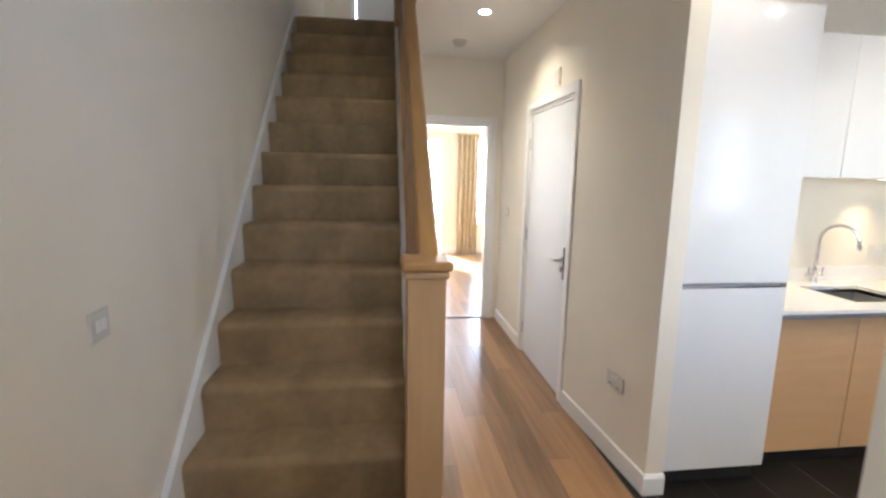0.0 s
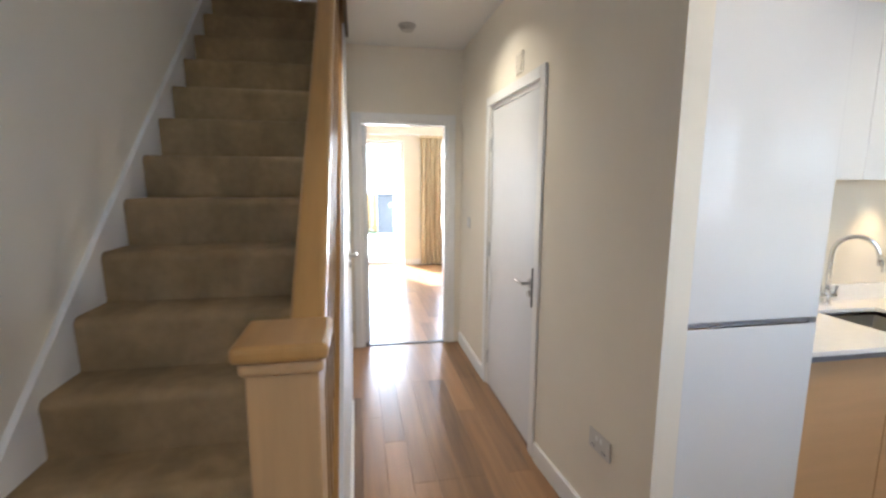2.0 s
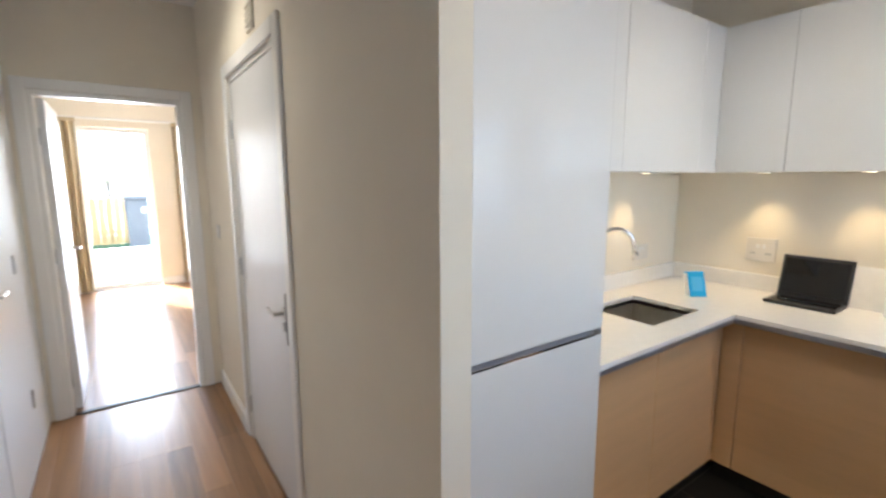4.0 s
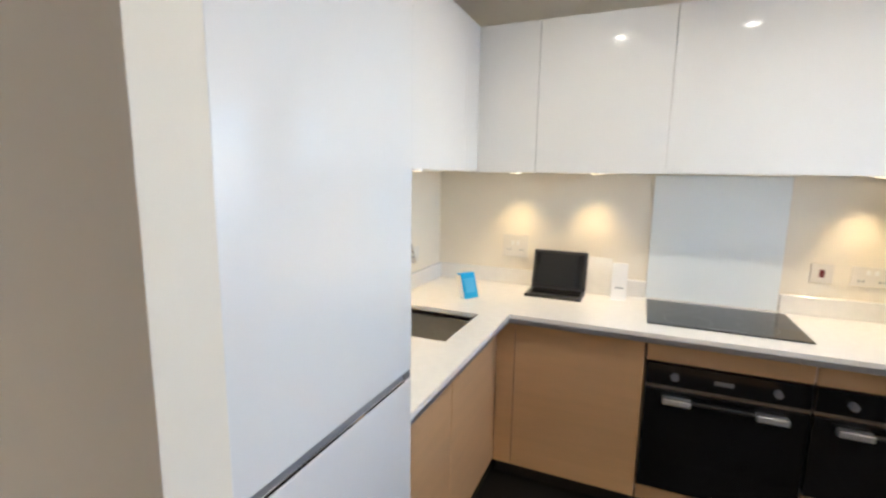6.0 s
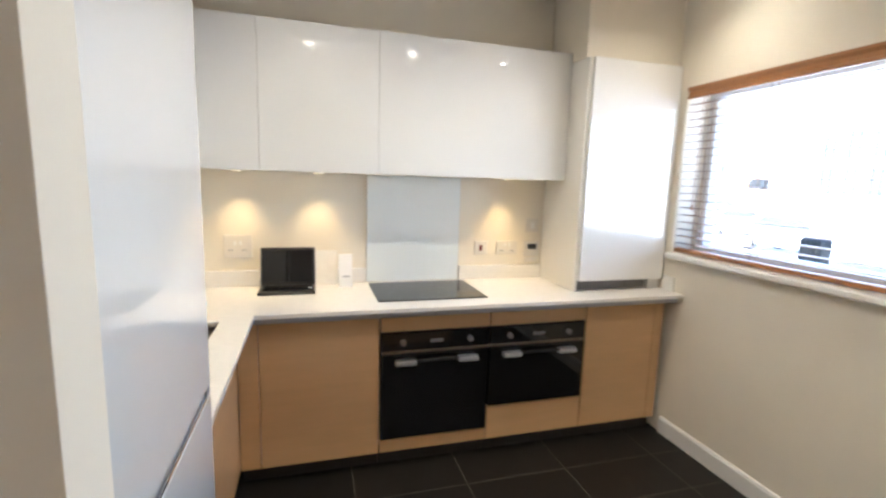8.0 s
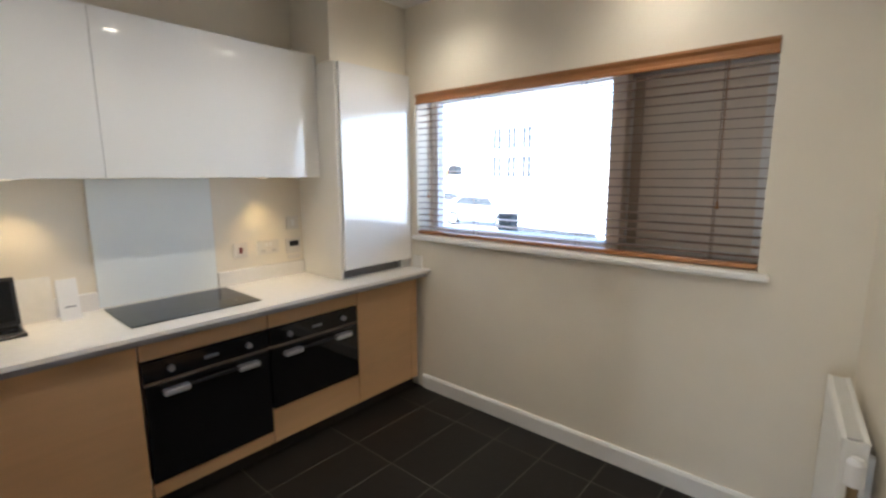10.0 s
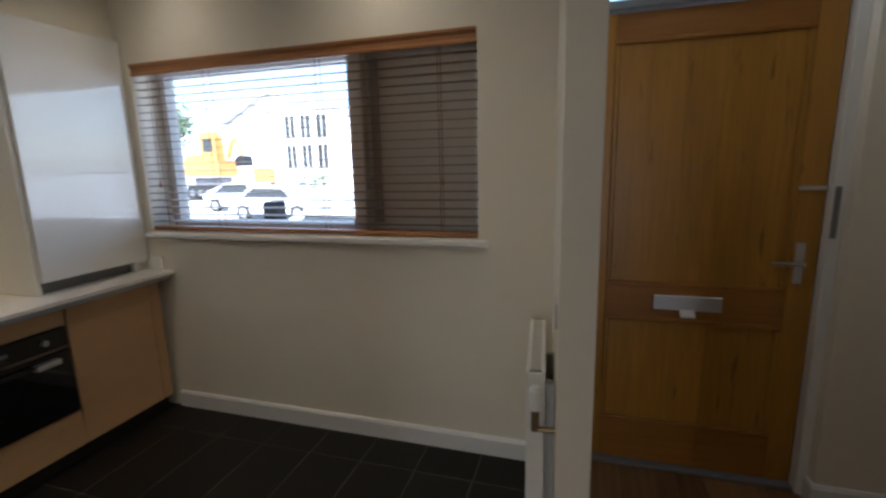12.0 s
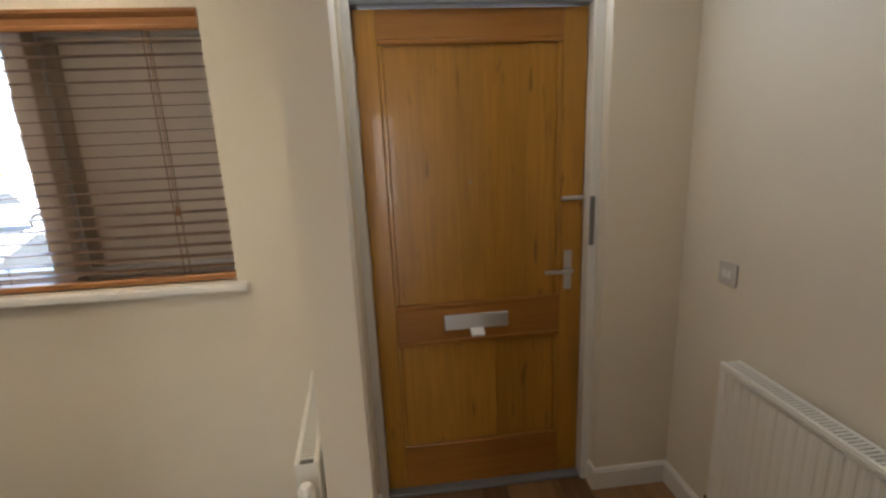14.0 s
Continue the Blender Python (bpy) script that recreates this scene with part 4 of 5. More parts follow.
# ---- radiators ----
def radiator(name, axis, wall, side, u0, u1, z0, z1, depth, label, gap=0.035, valve_at="hi"):
    root = thing(name, (wall, (u0 + u1) / 2, z0), label, "radiator")
    x0, x1 = wall + side * gap, wall + side * (gap + depth)
    a, b = sorted((x0, x1))
    n = int((u1 - u0 - 0.04) / 0.035)
    step = (u1 - u0 - 0.04) / n
    for face, s in ((x1, side), (x0, -side)):
        prof = [(face - s * 0.012, u0), (face - s * 0.001, u0 + 0.004)]
        for k in range(n):
            c = u0 + 0.02 + step * k
            prof += [(face, c + step * 0.1), (face, c + step * 0.38), (face - s * 0.0035, c + step * 0.5), (face - s * 0.0035, c + step * 0.75), (face, c + step * 0.9)]
        prof += [(face - s * 0.001, u1 - 0.004), (face - s * 0.012, u1)]
        part("panel", prism(prof, "z", z0 + 0.012, z1 - 0.022), RADW, root)
        if face == x0:
            continue
        part("panel_lip", box((min(face, face - s * 0.014), u0, z1 - 0.034), (max(face, face - s * 0.014), u1, z1 - 0.006), 0.004), RADW, root)
    for u in (u0, u1 - 0.006):
        part("side_cover", box((a + 0.002, u, z0 + 0.02), (b - 0.002, u + 0.006, z1 - 0.004), 0.002), RADW, root)
    part("top_grille_frame", box((a, u0, z1 - 0.008), (a + 0.014, u1, z1), 0.002), RADW, root)
    part("top_grille_frame", box((b - 0.014, u0, z1 - 0.008), (b, u1, z1), 0.002), RADW, root)
    bm_ = bmesh.new()
    k = u0 + 0.01
    while k < u1 - 0.02:
        box((a + 0.014, k, z1 - 0.007), (b - 0.014, k + 0.007, z1 - 0.002), bm=bm_)
        k += 0.014
    tagged(part("grille", bm_, RADW, root), kind="stuff")
    for u in (u0 + 0.12, u1 - 0.15):
        part("bracket", box((min(wall, x0), u, z0 + 0.1), (max(wall, x0), u + 0.03, z1 - 0.1)), RADW, root)
    xc = (a + b) / 2
    for u, s, thermo in ((u1, 1, valve_at == "hi"), (u0, -1, valve_at == "lo")):
        zv = z1 - 0.13 if thermo and valve_at == "hi" else z0 + 0.06
        bm_ = rod((xc, u - s * 0.004, zv), (xc, u + s * 0.045, zv), 0.010, 12)
        if thermo:
            rod((xc, u + s * 0.045, zv - 0.06), (xc, u + s * 0.045, zv + 0.02), 0.013, 12, bm=bm_)
            rod((xc, u + s * 0.045, zv - 0.055), (wall, u + s * 0.045, zv - 0.055), 0.009, 12, bm=bm_)
        else:
            rod((xc, u + s * 0.045, 0), (xc, u + s * 0.045, zv + 0.02), 0.0075, 12, bm=bm_)
        v = part("valve", bm_, COPPER, root, "dull metal valve and pipe")
        if thermo:
            bm_ = rod((xc, u + s * 0.045, zv + 0.02), (xc, u + s * 0.045, zv + 0.085), 0.022, 20)
            rod((xc, u + s * 0.045, zv + 0.085), (xc, u + s * 0.045, zv + 0.10), 0.022, 20, 0.014, bm=bm_)
            part("thermostat_head", bm_, WHITEP, v, "white thermostatic head")
    return root


radiator("radiator", "x", 1.3215, 1, 0.15, 0.68, 0.12, 0.82, 0.065, "white panel radiator on the kitchen partition", gap=0.033).rotation_euler.z = 0.0757
radiator("radiator", "x", WX, 1, 0.41, 1.20, 0.15, 0.84, 0.075, "white panel radiator below the switch by the front door", gap=0.03, valve_at="none")


# ---- ceiling fittings and lamps ----
def downlight(x, y, z=CZ, power=5.6, lens=LAMPC, r=0.038, wide=110):
    root = thing("downlight", (x, y, z), "recessed white ceiling downlight, lit", "downlight", "ceiling downlights")
    bm_ = rod((x, y, z - 0.004), (x, y, z), r + 0.010, 28)
    part("rim", bm_, WHITEP, root)
    part("lens", rod((x, y, z - 0.006), (x, y, z - 0.0035), r, 24), lens, root)
    lamp("downlight_beam", "SPOT", look((x, y, z - 0.012), (x, y + 0.001, 0)), power, (1.0, 0.84, 0.60), spot=(radians(wide), 0.6 if wide < 120 else 1.0), radius=0.03)


downlight(1.385, 3.85, power=9.5, wide=138)
# unseen downlight, added to brighten the upper part of the front door
downlight(0.75, 0.62, power=2.0, wide=150)
# the one at (3.35, 2.05) is unseen, added to even out the cupboards' light
for x, y in ((2.15, 0.30), (2.15, 1.20), (2.15, 2.12), (3.35, 0.35), (3.35, 1.20), (3.35, 2.05)):
    downlight(x, y, power=1.6 if y == 2.12 else 3.6 if y < 0.5 else 4.7, wide=135)
ALARM = mat("aged_white_plastic", (0.52, 0.49, 0.44), 0.4)
VENT = mat("cream_vent_plastic", (0.68, 0.62, 0.52), 0.5)
sm = thing("smoke_detector", (1.325, 4.60, CZ), "round white smoke alarm on the ceiling", "smoke alarm")
part("base", rod((1.325, 4.60, CZ - 0.012), (1.325, 4.60, CZ), 0.066, 28), ALARM, sm)
part("housing", rod((1.325, 4.60, CZ - 0.042), (1.325, 4.60, CZ - 0.014), 0.044, 28, 0.058), ALARM, sm)
dv = thing("air_vent", (1.88, 3.66, 2.225), "small cream air vent plate above the cupboard door", "vent")
part("plate", box((1.868, 3.605, 2.165), (1.88, 3.715, 2.285), 0.003), VENT, dv)
for k in range(4):
    part("slat", box((1.862, 3.618, 2.182 + 0.025 * k), (1.868, 3.702, 2.193 + 0.025 * k), 0.002), VENT, dv)


def under_light(x, y):
    root = thing("under_cabinet_light", (x, y, WB), "small warm spotlight under the wall cupboard, lit", "spotlight", "under-cabinet spots")
    part("rim", rod((x, y, WB - 0.003), (x, y, WB + 0.004), 0.030, 24), ALU, root)
    part("lens", rod((x, y, WB - 0.0042), (x, y, WB - 0.0032), 0.022, 20), LAMPW, root)
    lamp("under_cabinet_beam", "SPOT", look((x, y, WB - 0.02), (x + (0.12 if y < 2.7 else 0), y + (0 if y < 2.7 else 0.12), 0)), 0.9, (1.0, 0.68, 0.30), spot=(radians(84), 0.9), radius=0.02)


for x, y in ((4.115, 2.50), (4.115, 2.08), (4.115, 0.95), (3.66, 2.875), (3.0, 2.875)):
    under_light(x, y)


# ---- living room beyond the doorway ----
def curtain(name, x0, x1, y, z0, z1, label):
    root = thing(name, ((x0 + x1) / 2, y, z0), label, "curtain")
    n = 90
    bm_ = bmesh.new()
    rows = []
    for j in range(10):
        z = z0 + (z1 - z0) * j / 9
        row = []
        for i in range(n + 1):
            f = i / n
            a = 0.035 * (1 - 0.25 * j / 9)
            row.append((x0 + (x1 - x0) * f, y + a * math.sin(f * (x1 - x0) / 0.085 * 2 * math.pi + 0.3 * math.sin(j * 0.6)), z))
        rows.append([bm_.verts.new(p) for p in row] + [bm_.verts.new((p[0], p[1] + 0.004, p[2])) for p in reversed(row)])
    m_ = len(rows[0])
    for r0, r1 in zip(rows, rows[1:]):
        for i in range(m_):
            bm_.faces.new((r0[i], r0[(i + 1) % m_], r1[(i + 1) % m_], r1[i]))
    part("cloth", bm_, CURT, root, smooth=True)
    part("header_tape", box((x0 - 0.01, y - 0.04, z1 - 0.002), (x1 + 0.01, y + 0.045, z1 + 0.05), 0.006), CURT, root)
    return root


curtain("curtain", 2.06, 2.45, 9.21, 0.02, 2.28, "full-length beige curtain drawn aside by the window")
curtain("curtain", 0.66, 0.96, 9.21, 0.02, 2.28, "full-length beige curtain beside the patio door")
rod_ob = thing("curtain_rail", (2.4, 9.22, 2.33), "white curtain rail above the patio door", "curtain rail")
part("rail", box((0.6, 9.20, 2.325), (4.1, 9.235, 2.35), 0.004), WHITEP, rod_ob)
for x in (0.7, 2.0, 3.9):
    part("bracket", box((x, 9.235, 2.325), (x + 0.03, 9.3, 2.35)), WHITEP, rod_ob)
pd = thing("window_2", (1.42, 9.45, 0), "white-framed glazed patio door", "patio door", kind="structure")
part("window_frame", holed("y", 9.42, 9.48, 0.93, 1.765, 0.0, 2.235, [(0.985, 1.71, 0.06, 2.18)]), TRIM, pd)
ob = part("pane", box((0.985, 9.447, 0.06), (1.71, 9.453, 2.18)), GLASS, pd)
ob.visible_shadow = False
w2 = thing("window_3", (3.15, 9.45, 0.6), "white-framed living room window", "window", kind="structure")
part("window_frame", holed("y", 9.42, 9.48, 2.30, 4.0, 0.6, 2.26, [(2.36, 3.12, 0.66, 2.20), (3.18, 3.94, 0.66, 2.20)]), TRIM, w2)
for a, b in ((2.36, 3.12), (3.18, 3.94)):
    ob = part("pane", box((a, 9.447, 0.66), (b, 9.453, 2.20)), GLASS, w2)
    ob.visible_shadow = False
part("window_sill", box((2.28, 9.26, 0.57), (4.02, 9.42, 0.60), 0.006), TRIM, w2)

# ---- outdoors ----
# paving, asphalt, render, roof and leaf colours are lightened to imitate outdoor glare
PAVE = mat("pale_paving", (0.60, 0.58, 0.55), 0.85, grain=0.18, scale=4, bump=0.3, bump_scale=30)
ASPH = mat("glare_paled_asphalt", (0.30, 0.29, 0.28), 0.9, grain=0.25, scale=6, bump=0.4, bump_scale=60)
GRASS = mat("lawn", (0.07, 0.12, 0.03), 0.95, grain=0.4, scale=8, bump=0.8, bump_scale=60)
FENCE = mat("new_fence_boards", (0.50, 0.31, 0.12), 0.8, grain=0.18, scale=20, stretch=(1, 1, 0.1), spread=0.3)
BINM = mat("grey_bin_plastic", (0.075, 0.085, 0.095), 0.5, grain=0.08)
RENDER = mat("pale_render", (0.84, 0.83, 0.80), 0.85, grain=0.06, scale=3)
ROOF = mat("grey_roof_tiles", (0.40, 0.40, 0.41), 0.8, grain=0.2, scale=12)
DARKGL = mat("dark_window_glass", (0.045, 0.05, 0.055), 0.25, grain=0.1)
YELLOW = mat("digger_orange", (0.62, 0.26, 0.075), 0.45, grain=0.1)
RUBBER = mat("rubber", (0.02, 0.02, 0.02), 0.8, grain=0.2)
LEAF = mat("tree_leaves", (0.11, 0.16, 0.09), 0.7, grain=0.5, scale=5)
BARK = mat("bark", (0.10, 0.075, 0.05), 0.9, grain=0.3, scale=15)
CARW = mat("silver_car_paint", (0.62, 0.64, 0.68), 0.25, grain=0.03, coat=0.5)

structure("ground", box((-220, -260, -1.2), (220, 260, -0.66)), PAVE, "pale ground around the house, lightened further for glare", "ground")
structure("pavement_front", box((-40, -3.4, -0.66), (40, -0.3, -0.56)), PAVE, "pale pavement in front of the house", "pavement")
structure("road", box((-60, -10, -0.66), (60, -3.4, -0.648)), ASPH, "asphalt street in front of the house", "road")
structure("patio", box((-1.5, 9.6, -0.66), (6, 13.4, 0.08)), PAVE, "pale paved patio behind the house", "patio")
structure("lawn", box((-12, 13.4, -0.66), (14, 16.4, 0.04)), GRASS, "small lawn behind the patio", "lawn")

bn = thing("wheelie_bin", (1.62, 12.5, 0.08), "grey plastic wheelie bin on the patio", "bin")
bm = bmesh.new()
lo = [bm.verts.new((1.62 + sx * 0.17, 12.5 + sy * 0.24, 0.14)) for sx, sy in ((-1, -1), (1, -1), (1, 1), (-1, 1))]
hi = [bm.verts.new((1.62 + sx * 0.20, 12.5 + sy * 0.32, 1.16)) for sx, sy in ((-1, -1), (1, -1), (1, 1), (-1, 1))]
for k in range(4):
    bm.faces.new((lo[k], lo[(k + 1) % 4], hi[(k + 1) % 4], hi[k]))
bm.faces.new(lo[::-1])
bm.faces.new(hi)
bmesh.ops.bevel(bm, geom=bm.edges[:], offset=0.03, segments=2, affect="EDGES")
part("body", bm, BINM, bn)
part("lid", box((1.41, 12.16, 1.16), (1.83, 12.84, 1.23), 0.025, 2), BINM, bn)
part("label_plate", box((1.70, 12.185, 0.90), (1.77, 12.215, 1.0), 0.004), PAPER, bn, "white label on the bin")
for x in (1.47, 1.73):
    part("wheel", rod((x, 12.7, 0.18), (x + 0.04, 12.7, 0.18), 0.10, 20), RUBBER, bn)

fence = thing("fence", (0, 14.6, 0.04), "new yellow timber fence behind the patio", "fence")
board = mesh_of("board", box((-0.07, -0.01, 0.0), (0.07, 0.01, 1.09), 0.004), FENCE)
x = -3.0
while x < 1.55:
    b = new("board", board)
    b.parent = fence
    b.location = (x, random.uniform(-0.004, 0.004), random.uniform(-0.01, 0.01))
    x += 0.148
for z in (0.3, 0.85):
    part("rail", box((-3.1, 14.62, z), (1.6, 14.66, z + 0.07), 0.004), FENCE, fence)
part("post", box((1.56, 14.56, 0.04), (1.66, 14.66, 1.17), 0.006), FENCE, fence)


def house(name, x0, x1, y0, y1, h, ridge, xm, facing, windows, label, cat="house"):
    root = thing(name, ((x0 + x1) / 2, (y0 + y1) / 2, -0.66), label, cat)
    part("wall", box((x0, y0, -0.66), (x1, y1, h)), RENDER, root)
    o = 0.5
    part("roof", prism([(x0 - o, h - 0.15), (xm, ridge), (x1 + o, h - 0.15), (x1 + o, h + 0.05), (xm, ridge + 0.22), (x0 - o, h + 0.05)], "y", y0 - o, y1 + o), ROOF, root)
    part("gable", prism([(x0, h), (x1, h), (xm, ridge)], "y", y0 + 0.05, y1 - 0.05), RENDER, root)
    yf = y1 if facing > 0 else y0
    for wx, wz, ww, wh in windows:
        w_ = part("window", box((wx, min(yf, yf + facing * 0.05), wz), (wx + ww, max(yf, yf + facing * 0.05), wz + wh)), DARKGL, root)
        part("frame", holed("y", yf + facing * 0.051, yf + facing * 0.10, wx - 0.07, wx + ww + 0.07, wz - 0.07, wz + wh + 0.07,
                            [(wx, wx + ww / 2 - 0.03, wz, wz + wh), (wx + ww / 2 + 0.03, wx + ww, wz, wz + wh)]), TRIM, w_)
        part("balcony_rail", box((wx - 0.1, min(yf, yf + facing * 0.2), wz + 0.02), (wx + ww + 0.1, max(yf + facing * 0.16, yf + facing * 0.2), wz + 0.06)), FRAMEG, w_)
    return root


gh = house("gabled_house", 18.6, 32.6, -46, -34, 5.55, 8.0, 28.0, 1,
      [(22.45 + 1.58 * k, z, 1.0, 1.95) for k in range(3) for z in (1.4, 3.95)], "pale rendered gabled block across the street with tall windows")

part("downpipe", rod((28.15, -33.93, 2.0), (28.15, -33.93, 7.3), 0.07, 10), FRAMEG, gh, "dark downpipe")


def leafy(name, x, y, h, r, material, label, n=500, zb=-0.66):
    root = thing(name, (x, y, zb), label, "tree")
    bm_ = rod((x, y, zb), (x + 0.1, y, h * 0.55), h * 0.03, 10, h * 0.015)
    rnd = random.Random(int(x * 31 + y * 7))
    for k in range(7):
        a = rnd.uniform(0, 6.28)
        rod((x + 0.05, y, h * rnd.uniform(0.3, 0.5)), (x + r * 0.7 * math.cos(a), y + r * 0.7 * math.sin(a), h * rnd.uniform(0.6, 0.9)), h * 0.012, 6, h * 0.004, bm=bm_)
    part("trunk", bm_, BARK, root)
    vs, fs = [], []
    lumps = [(rnd.uniform(-0.6, 0.6) * r, rnd.uniform(-0.6, 0.6) * r, h * rnd.uniform(0.5, 0.92), r * rnd.uniform(0.35, 0.6)) for _ in range(11)]
    for _ in range(n):
        lx, ly, lz, lr = rnd.choice(lumps)
        d = Vector((rnd.gauss(0, 1), rnd.gauss(0, 1), rnd.gauss(0, 1))).normalized() * lr * rnd.uniform(0.5, 1.1)
        c = Vector((x + lx, y + ly, lz)) + d
        u = Vector((rnd.gauss(0, 1), rnd.gauss(0, 1), rnd.gauss(0, 1))).normalized()
        w = u.orthogonal().normalized()
        s = r * rnd.uniform(0.05, 0.12)
        i = len(vs)
        vs += [c + u * s, c + w * s * 0.6, c - u * s, c - w * s * 0.6]
        fs.append((i, i + 1, i + 2, i + 3))
    me = bpy.data.meshes.new("crown")
    me.from_pydata([v - Vector((x, y, zb)) for v in vs], [], fs)
    me.materials.append(material)
    ob_ = new("crown", me)
    ob_.parent = root
    return root


leafy("tree", 48.3, -41, 8.2, 3.4, LEAF, "leafy green tree across the street", 1200)
leafy("tree", 52.0, -38, 7.0, 3.2, LEAF, "leafy green tree beside the street", 900)
leafy("tree", 1.0, 22.5, 2.6, 0.32, LEAF, "slim green tree beyond the fence", 400)
leafy("bush", 15.6, -20.5, 0.9, 0.9, LEAF, "low green shrub by the street", 300)


def car(name, x, y, material, label, l=4.2, tall=1.0):
    zc = -0.65
    root = thing(name, (x, y, zc), label, "car")
    p = [(x - l / 2, 0.25), (x - l / 2, 0.75), (x - l * 0.30, 0.88), (x - l * 0.17, 1.36), (x + l * 0.20, 1.40), (x + l * 0.40, 0.95), (x + l / 2, 0.85), (x + l / 2, 0.25)]
    bm_ = prism([(u, v * tall + zc) for u, v in p], "y", y - 0.85, y + 0.85)
    bmesh.ops.bevel(bm_, geom=bm_.edges[:], offset=0.06, segments=2, affect="EDGES")
    part("body", bm_, material, root)
    for s in (-1, 1):
        part("side_glass", prism([(x - l * 0.24, 0.92 * tall + zc), (x - l * 0.15, 1.30 * tall + zc), (x + l * 0.17, 1.33 * tall + zc), (x + l * 0.31, 0.95 * tall + zc)], "y", y + s * 0.855 - 0.006, y + s * 0.855 + 0.006), DARKGL, root)
        for dx in (-0.31, 0.31):
            w_ = part("wheel", rod((x + dx * l, y + s * 0.70, 0.32 + zc), (x + dx * l, y + s * 0.88, 0.32 + zc), 0.32, 20), RUBBER, root)
            part("rim", rod((x + dx * l, y + s * 0.881, 0.32 + zc), (x + dx * l, y + s * 0.89, 0.32 + zc), 0.2, 16), ALU, w_)
    return root


car("parked_car", 4.9, -5.3, CARW, "silver car parked in front of the house", 4.2, 1.02)
car("parked_car", 13.4, -14.5, CARW, "silver car parked across the street")
car("parked_car", 17.6, -17.5, CARW, "pale car parked across the street")
post = thing("street_post", (3.69, -1.1, -0.56), "black post outside the kitchen window", "bollard")
part("shaft", box((3.62, -1.17, -0.56), (3.76, -1.03, 1.235), 0.015), RUBBER, post)
GZ = -0.66
dg = thing("excavator", (26.1, -24.5, GZ), "orange excavator with a raised dark bucket across the street", "excavator")
part("undercarriage", box((25.0, -25.0, 0.2), (27.4, -24.0, 0.85), 0.1, 2), GREYP, dg)
part("body", prism([(24.8, 0.95), (27.5, 0.95), (27.7, 1.3), (27.6, 2.3), (26.9, 2.45), (26.1, 2.1), (24.8, 2.0)], "y", -25.4, -23.6), YELLOW, dg)
part("counterweight", box((27.2, -25.45, 1.0), (27.9, -23.55, 2.1), 0.2, 3), YELLOW, dg)
cab_ = part("cab", prism([(24.9, 2.0), (26.2, 2.1), (26.15, 3.75), (25.9, 3.9), (25.2, 3.9), (24.95, 3.5)], "y", -24.4, -23.6), YELLOW, dg)
part("cab_glass", box((25.15, -23.6, 2.6), (25.95, -23.58, 3.5), 0.005), DARKGL, cab_)
for y in (-25.6, -24.0):
    tr_ = part("track", box((24.6, y, GZ), (27.8, y + 0.5, 0.35), 0.3, 4), RUBBER, dg)
    for x in (25.1, 25.8, 26.5, 27.2):
        part("roller", rod((x, y + 0.5, -0.15), (x, y + 0.53, -0.15), 0.22, 14), GREYP, tr_)
part("boom", tube([(25.0, -24.8, 2.2), (24.6, -24.8, 3.2), (24.2, -24.8, 3.5)], 0.17, 8), YELLOW, dg)
part("arm", tube([(24.25, -24.8, 3.5), (23.75, -24.8, 2.3)], 0.13, 8), YELLOW, dg)
part("bucket", prism([(23.3, 1.6), (24.1, 1.6), (24.15, 2.1), (23.8, 2.35), (23.35, 2.3)], "y", -25.2, -24.4), BLACKP, dg, "dark steel bucket")
bar = thing("barrier", (21.5, -24.0, GZ), "yellow roadworks barrier by the street", "barrier")
part("board", box((20.65, -24.05, 0.5), (22.4, -23.95, 1.45), 0.03), YELLOW, bar)
for x in (20.9, 22.1):
    part("foot", box((x, -24.35, GZ), (x + 0.1, -23.65, 0.5), 0.02), GREYP, bar)

# ---- floors, laid piece by piece ----
floor = structure("floor", box((WX, -0.25, -0.66), (EX, 9.6, -0.022)), SUB, "wooden floor through hall and living room", "floor")
rnd = random.Random(5)
PW = 0.128
plank_meshes = {}


def plank(x0, x1, y0, y1):
    key = (round(x1 - x0, 3), round(y1 - y0, 3))
    if key not in plank_meshes:
        plank_meshes[key] = mesh_of("plank", box((0, 0, -0.02), (key[0] - 0.0005, key[1] - 0.0005, 0), 0.0007), PLANK)
    ob_ = new("plank", plank_meshes[key])
    ob_.location = (x0, y0, 0)
    ob_.parent = floor


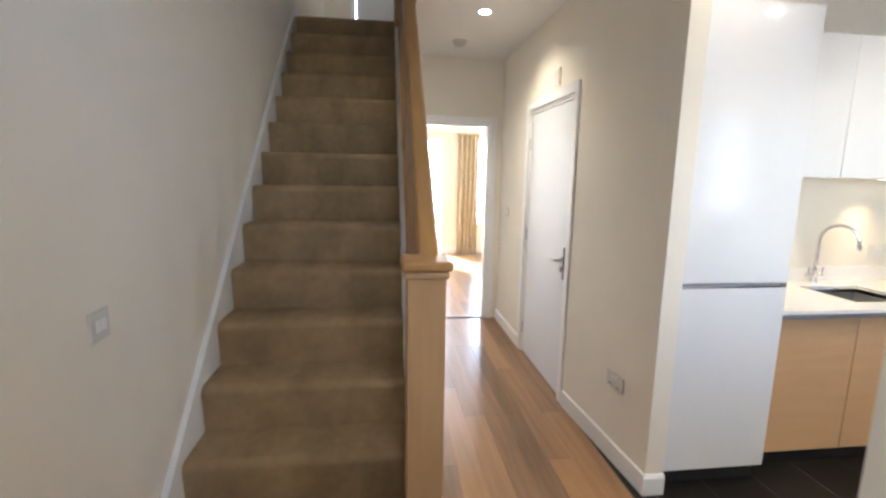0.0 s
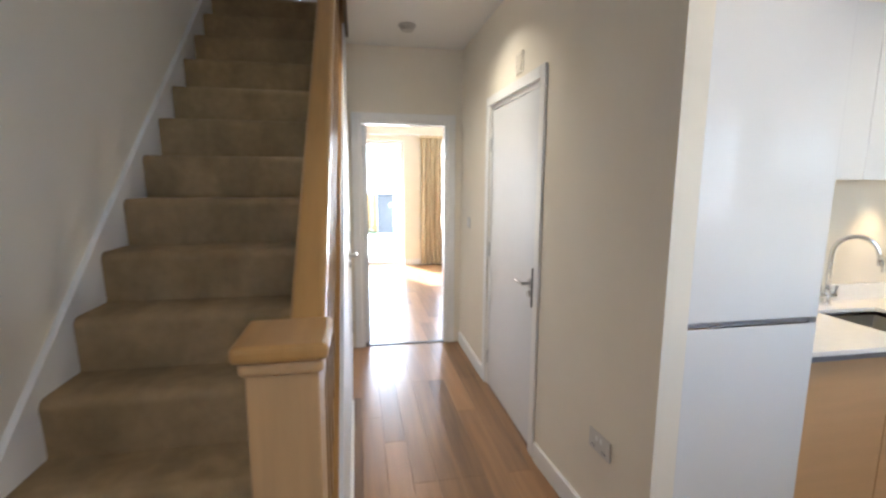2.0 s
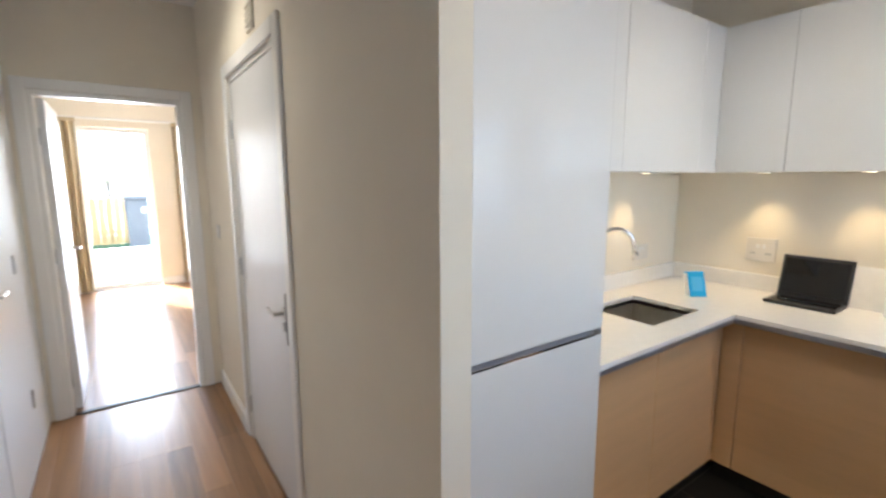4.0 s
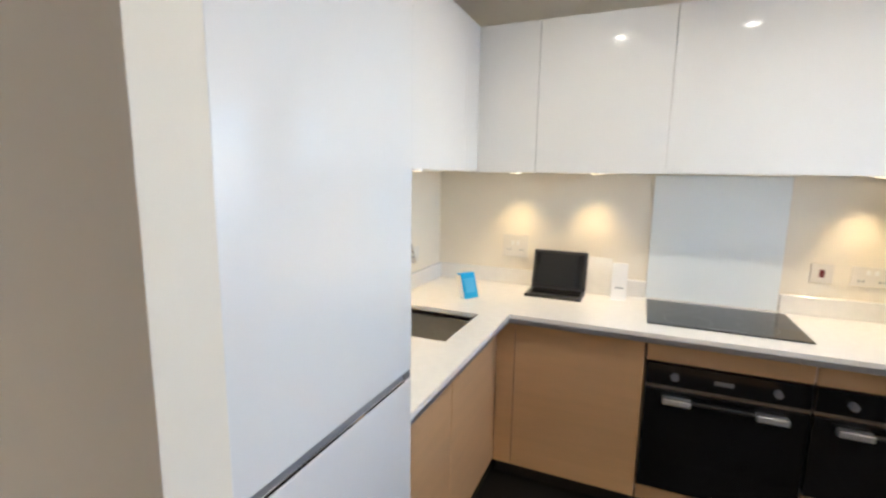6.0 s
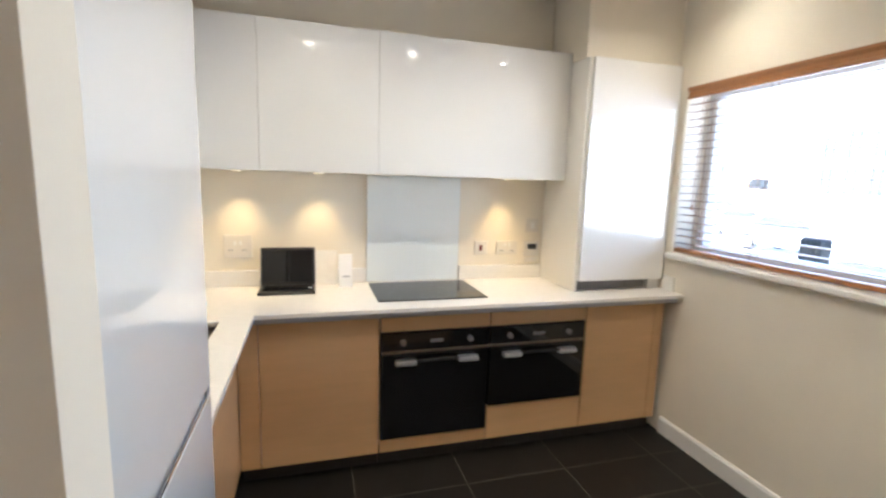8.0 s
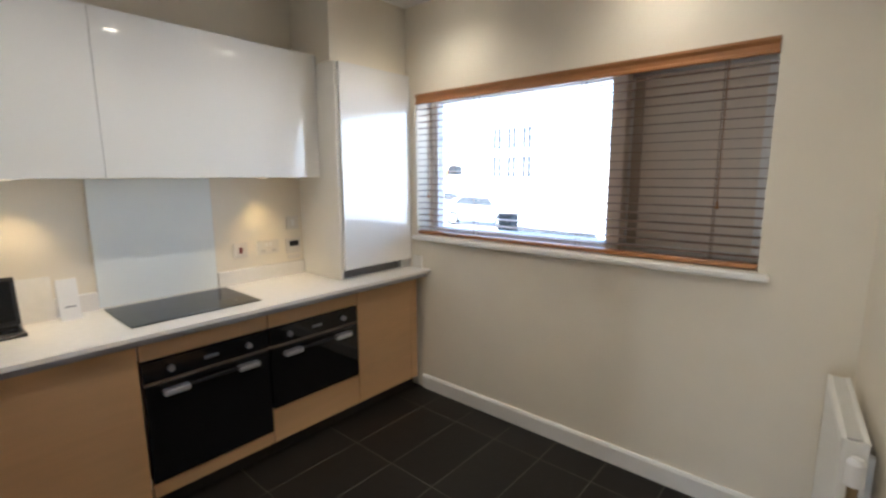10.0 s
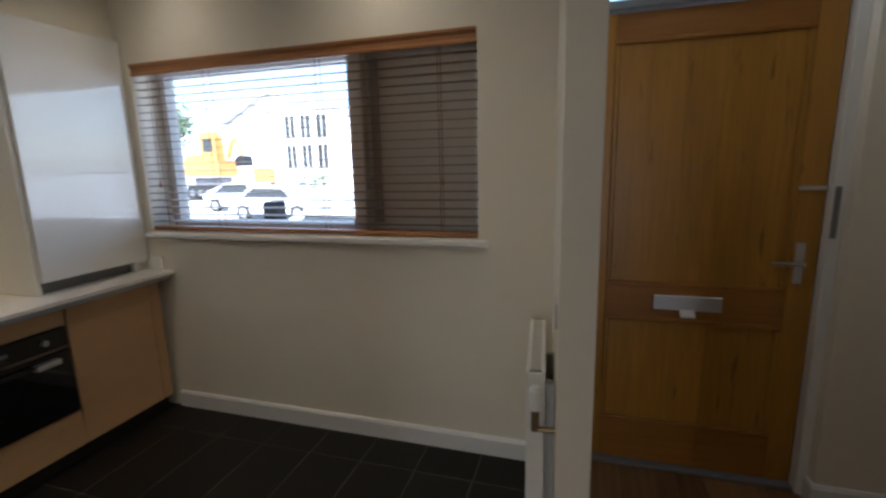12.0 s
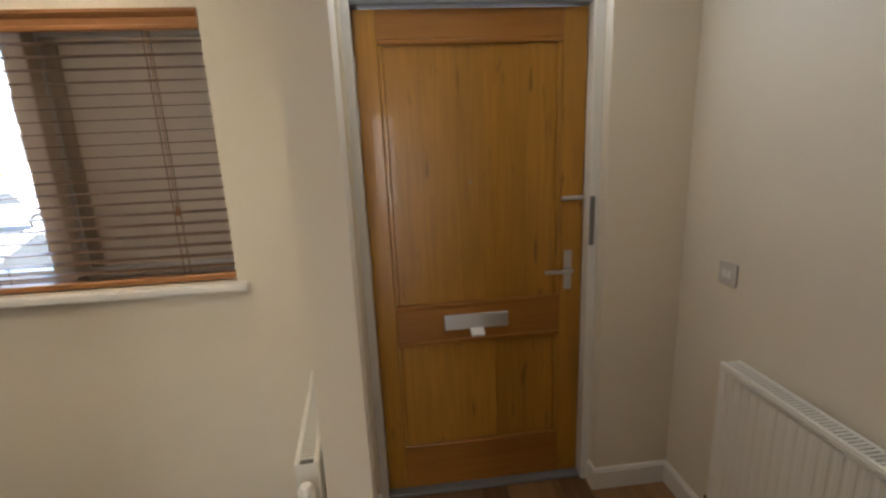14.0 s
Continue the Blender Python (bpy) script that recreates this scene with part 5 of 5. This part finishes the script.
def lay(x0, x1, y0, y1, lengths):
    x = x0
    while x < x1 - 0.01:
        xe = min(x + PW, x1)
        y = y0
        first = rnd.choice(lengths) * rnd.choice((0.35, 0.6, 0.8, 1.0))
        ln = first
        while y < y1 - 0.01:
            ye = min(y + round(ln, 1), y1)
            if y1 - ye < 0.25:
                ye = y1
            plank(x, xe, y, ye)
            y, ln = ye, rnd.choice(lengths)
        x = xe


lay(WX, 1.225, -0.20, 0.83, [1.2])
lay(WX, 1.183, 0.83, 1.95, [1.2])
lay(1.292, 1.88, 0.73, 1.95, [1.2])
plank(1.1835, 1.2915, 0.83, 1.95)
lay(0.80, 1.88, 1.95, 5.2, [1.2])
lay(0.3, 3.5, 5.2, 9.3, [1.4, 1.6])
part("plank", box((WX, 5.2, -0.02), (0.298, 9.3, 0), 0.001), PLANK, floor)
part("plank", box((3.502, 5.2, -0.02), (EX, 9.3, 0), 0.001), PLANK, floor)
part("plank", box((WX, 1.955, -0.02), (0.795, 5.17, -0.001), 0.001), PLANK, floor)
part("plank", box((1.885, 3.11, -0.02), (EX, 5.17, -0.001), 0.001), PLANK, floor)

kf = structure("floor_kitchen", box((1.285, 0.0, -0.021), (EX, 3.0, -0.0012)), GROUT, "dark slate tile floor in the kitchen", "floor")
tiles = {}
x = 1.40 - 0.3
gx = [x + 0.3 * k for k in range(11)]
gy = [-0.33 + 0.565 * k for k in range(7)]
for i in range(len(gx) - 1):
    for j in range(len(gy) - 1):
        x0, x1 = gx[i], gx[i + 1]
        y0, y1 = max(gy[j], 0.0), min(gy[j + 1], 3.0)
        lim = 1.292 if y1 <= 0.95 else 1.882
        x0, x1 = max(x0, lim), min(x1, EX)
        if x1 - x0 < 0.03 or y1 - y0 < 0.03 or x0 > 3.85:
            continue
        key = (round(x1 - x0, 3), round(y1 - y0, 3))
        if key not in tiles:
            tiles[key] = mesh_of("tile", box((0.003, 0.003, -0.004), (key[0] - 0.003, key[1] - 0.003, 0.0), 0.001), TILE)
        t_ = new("tile", tiles[key])
        t_.parent = kf
        t_.location = (x0, y0, rnd.uniform(-0.0004, 0.0004))
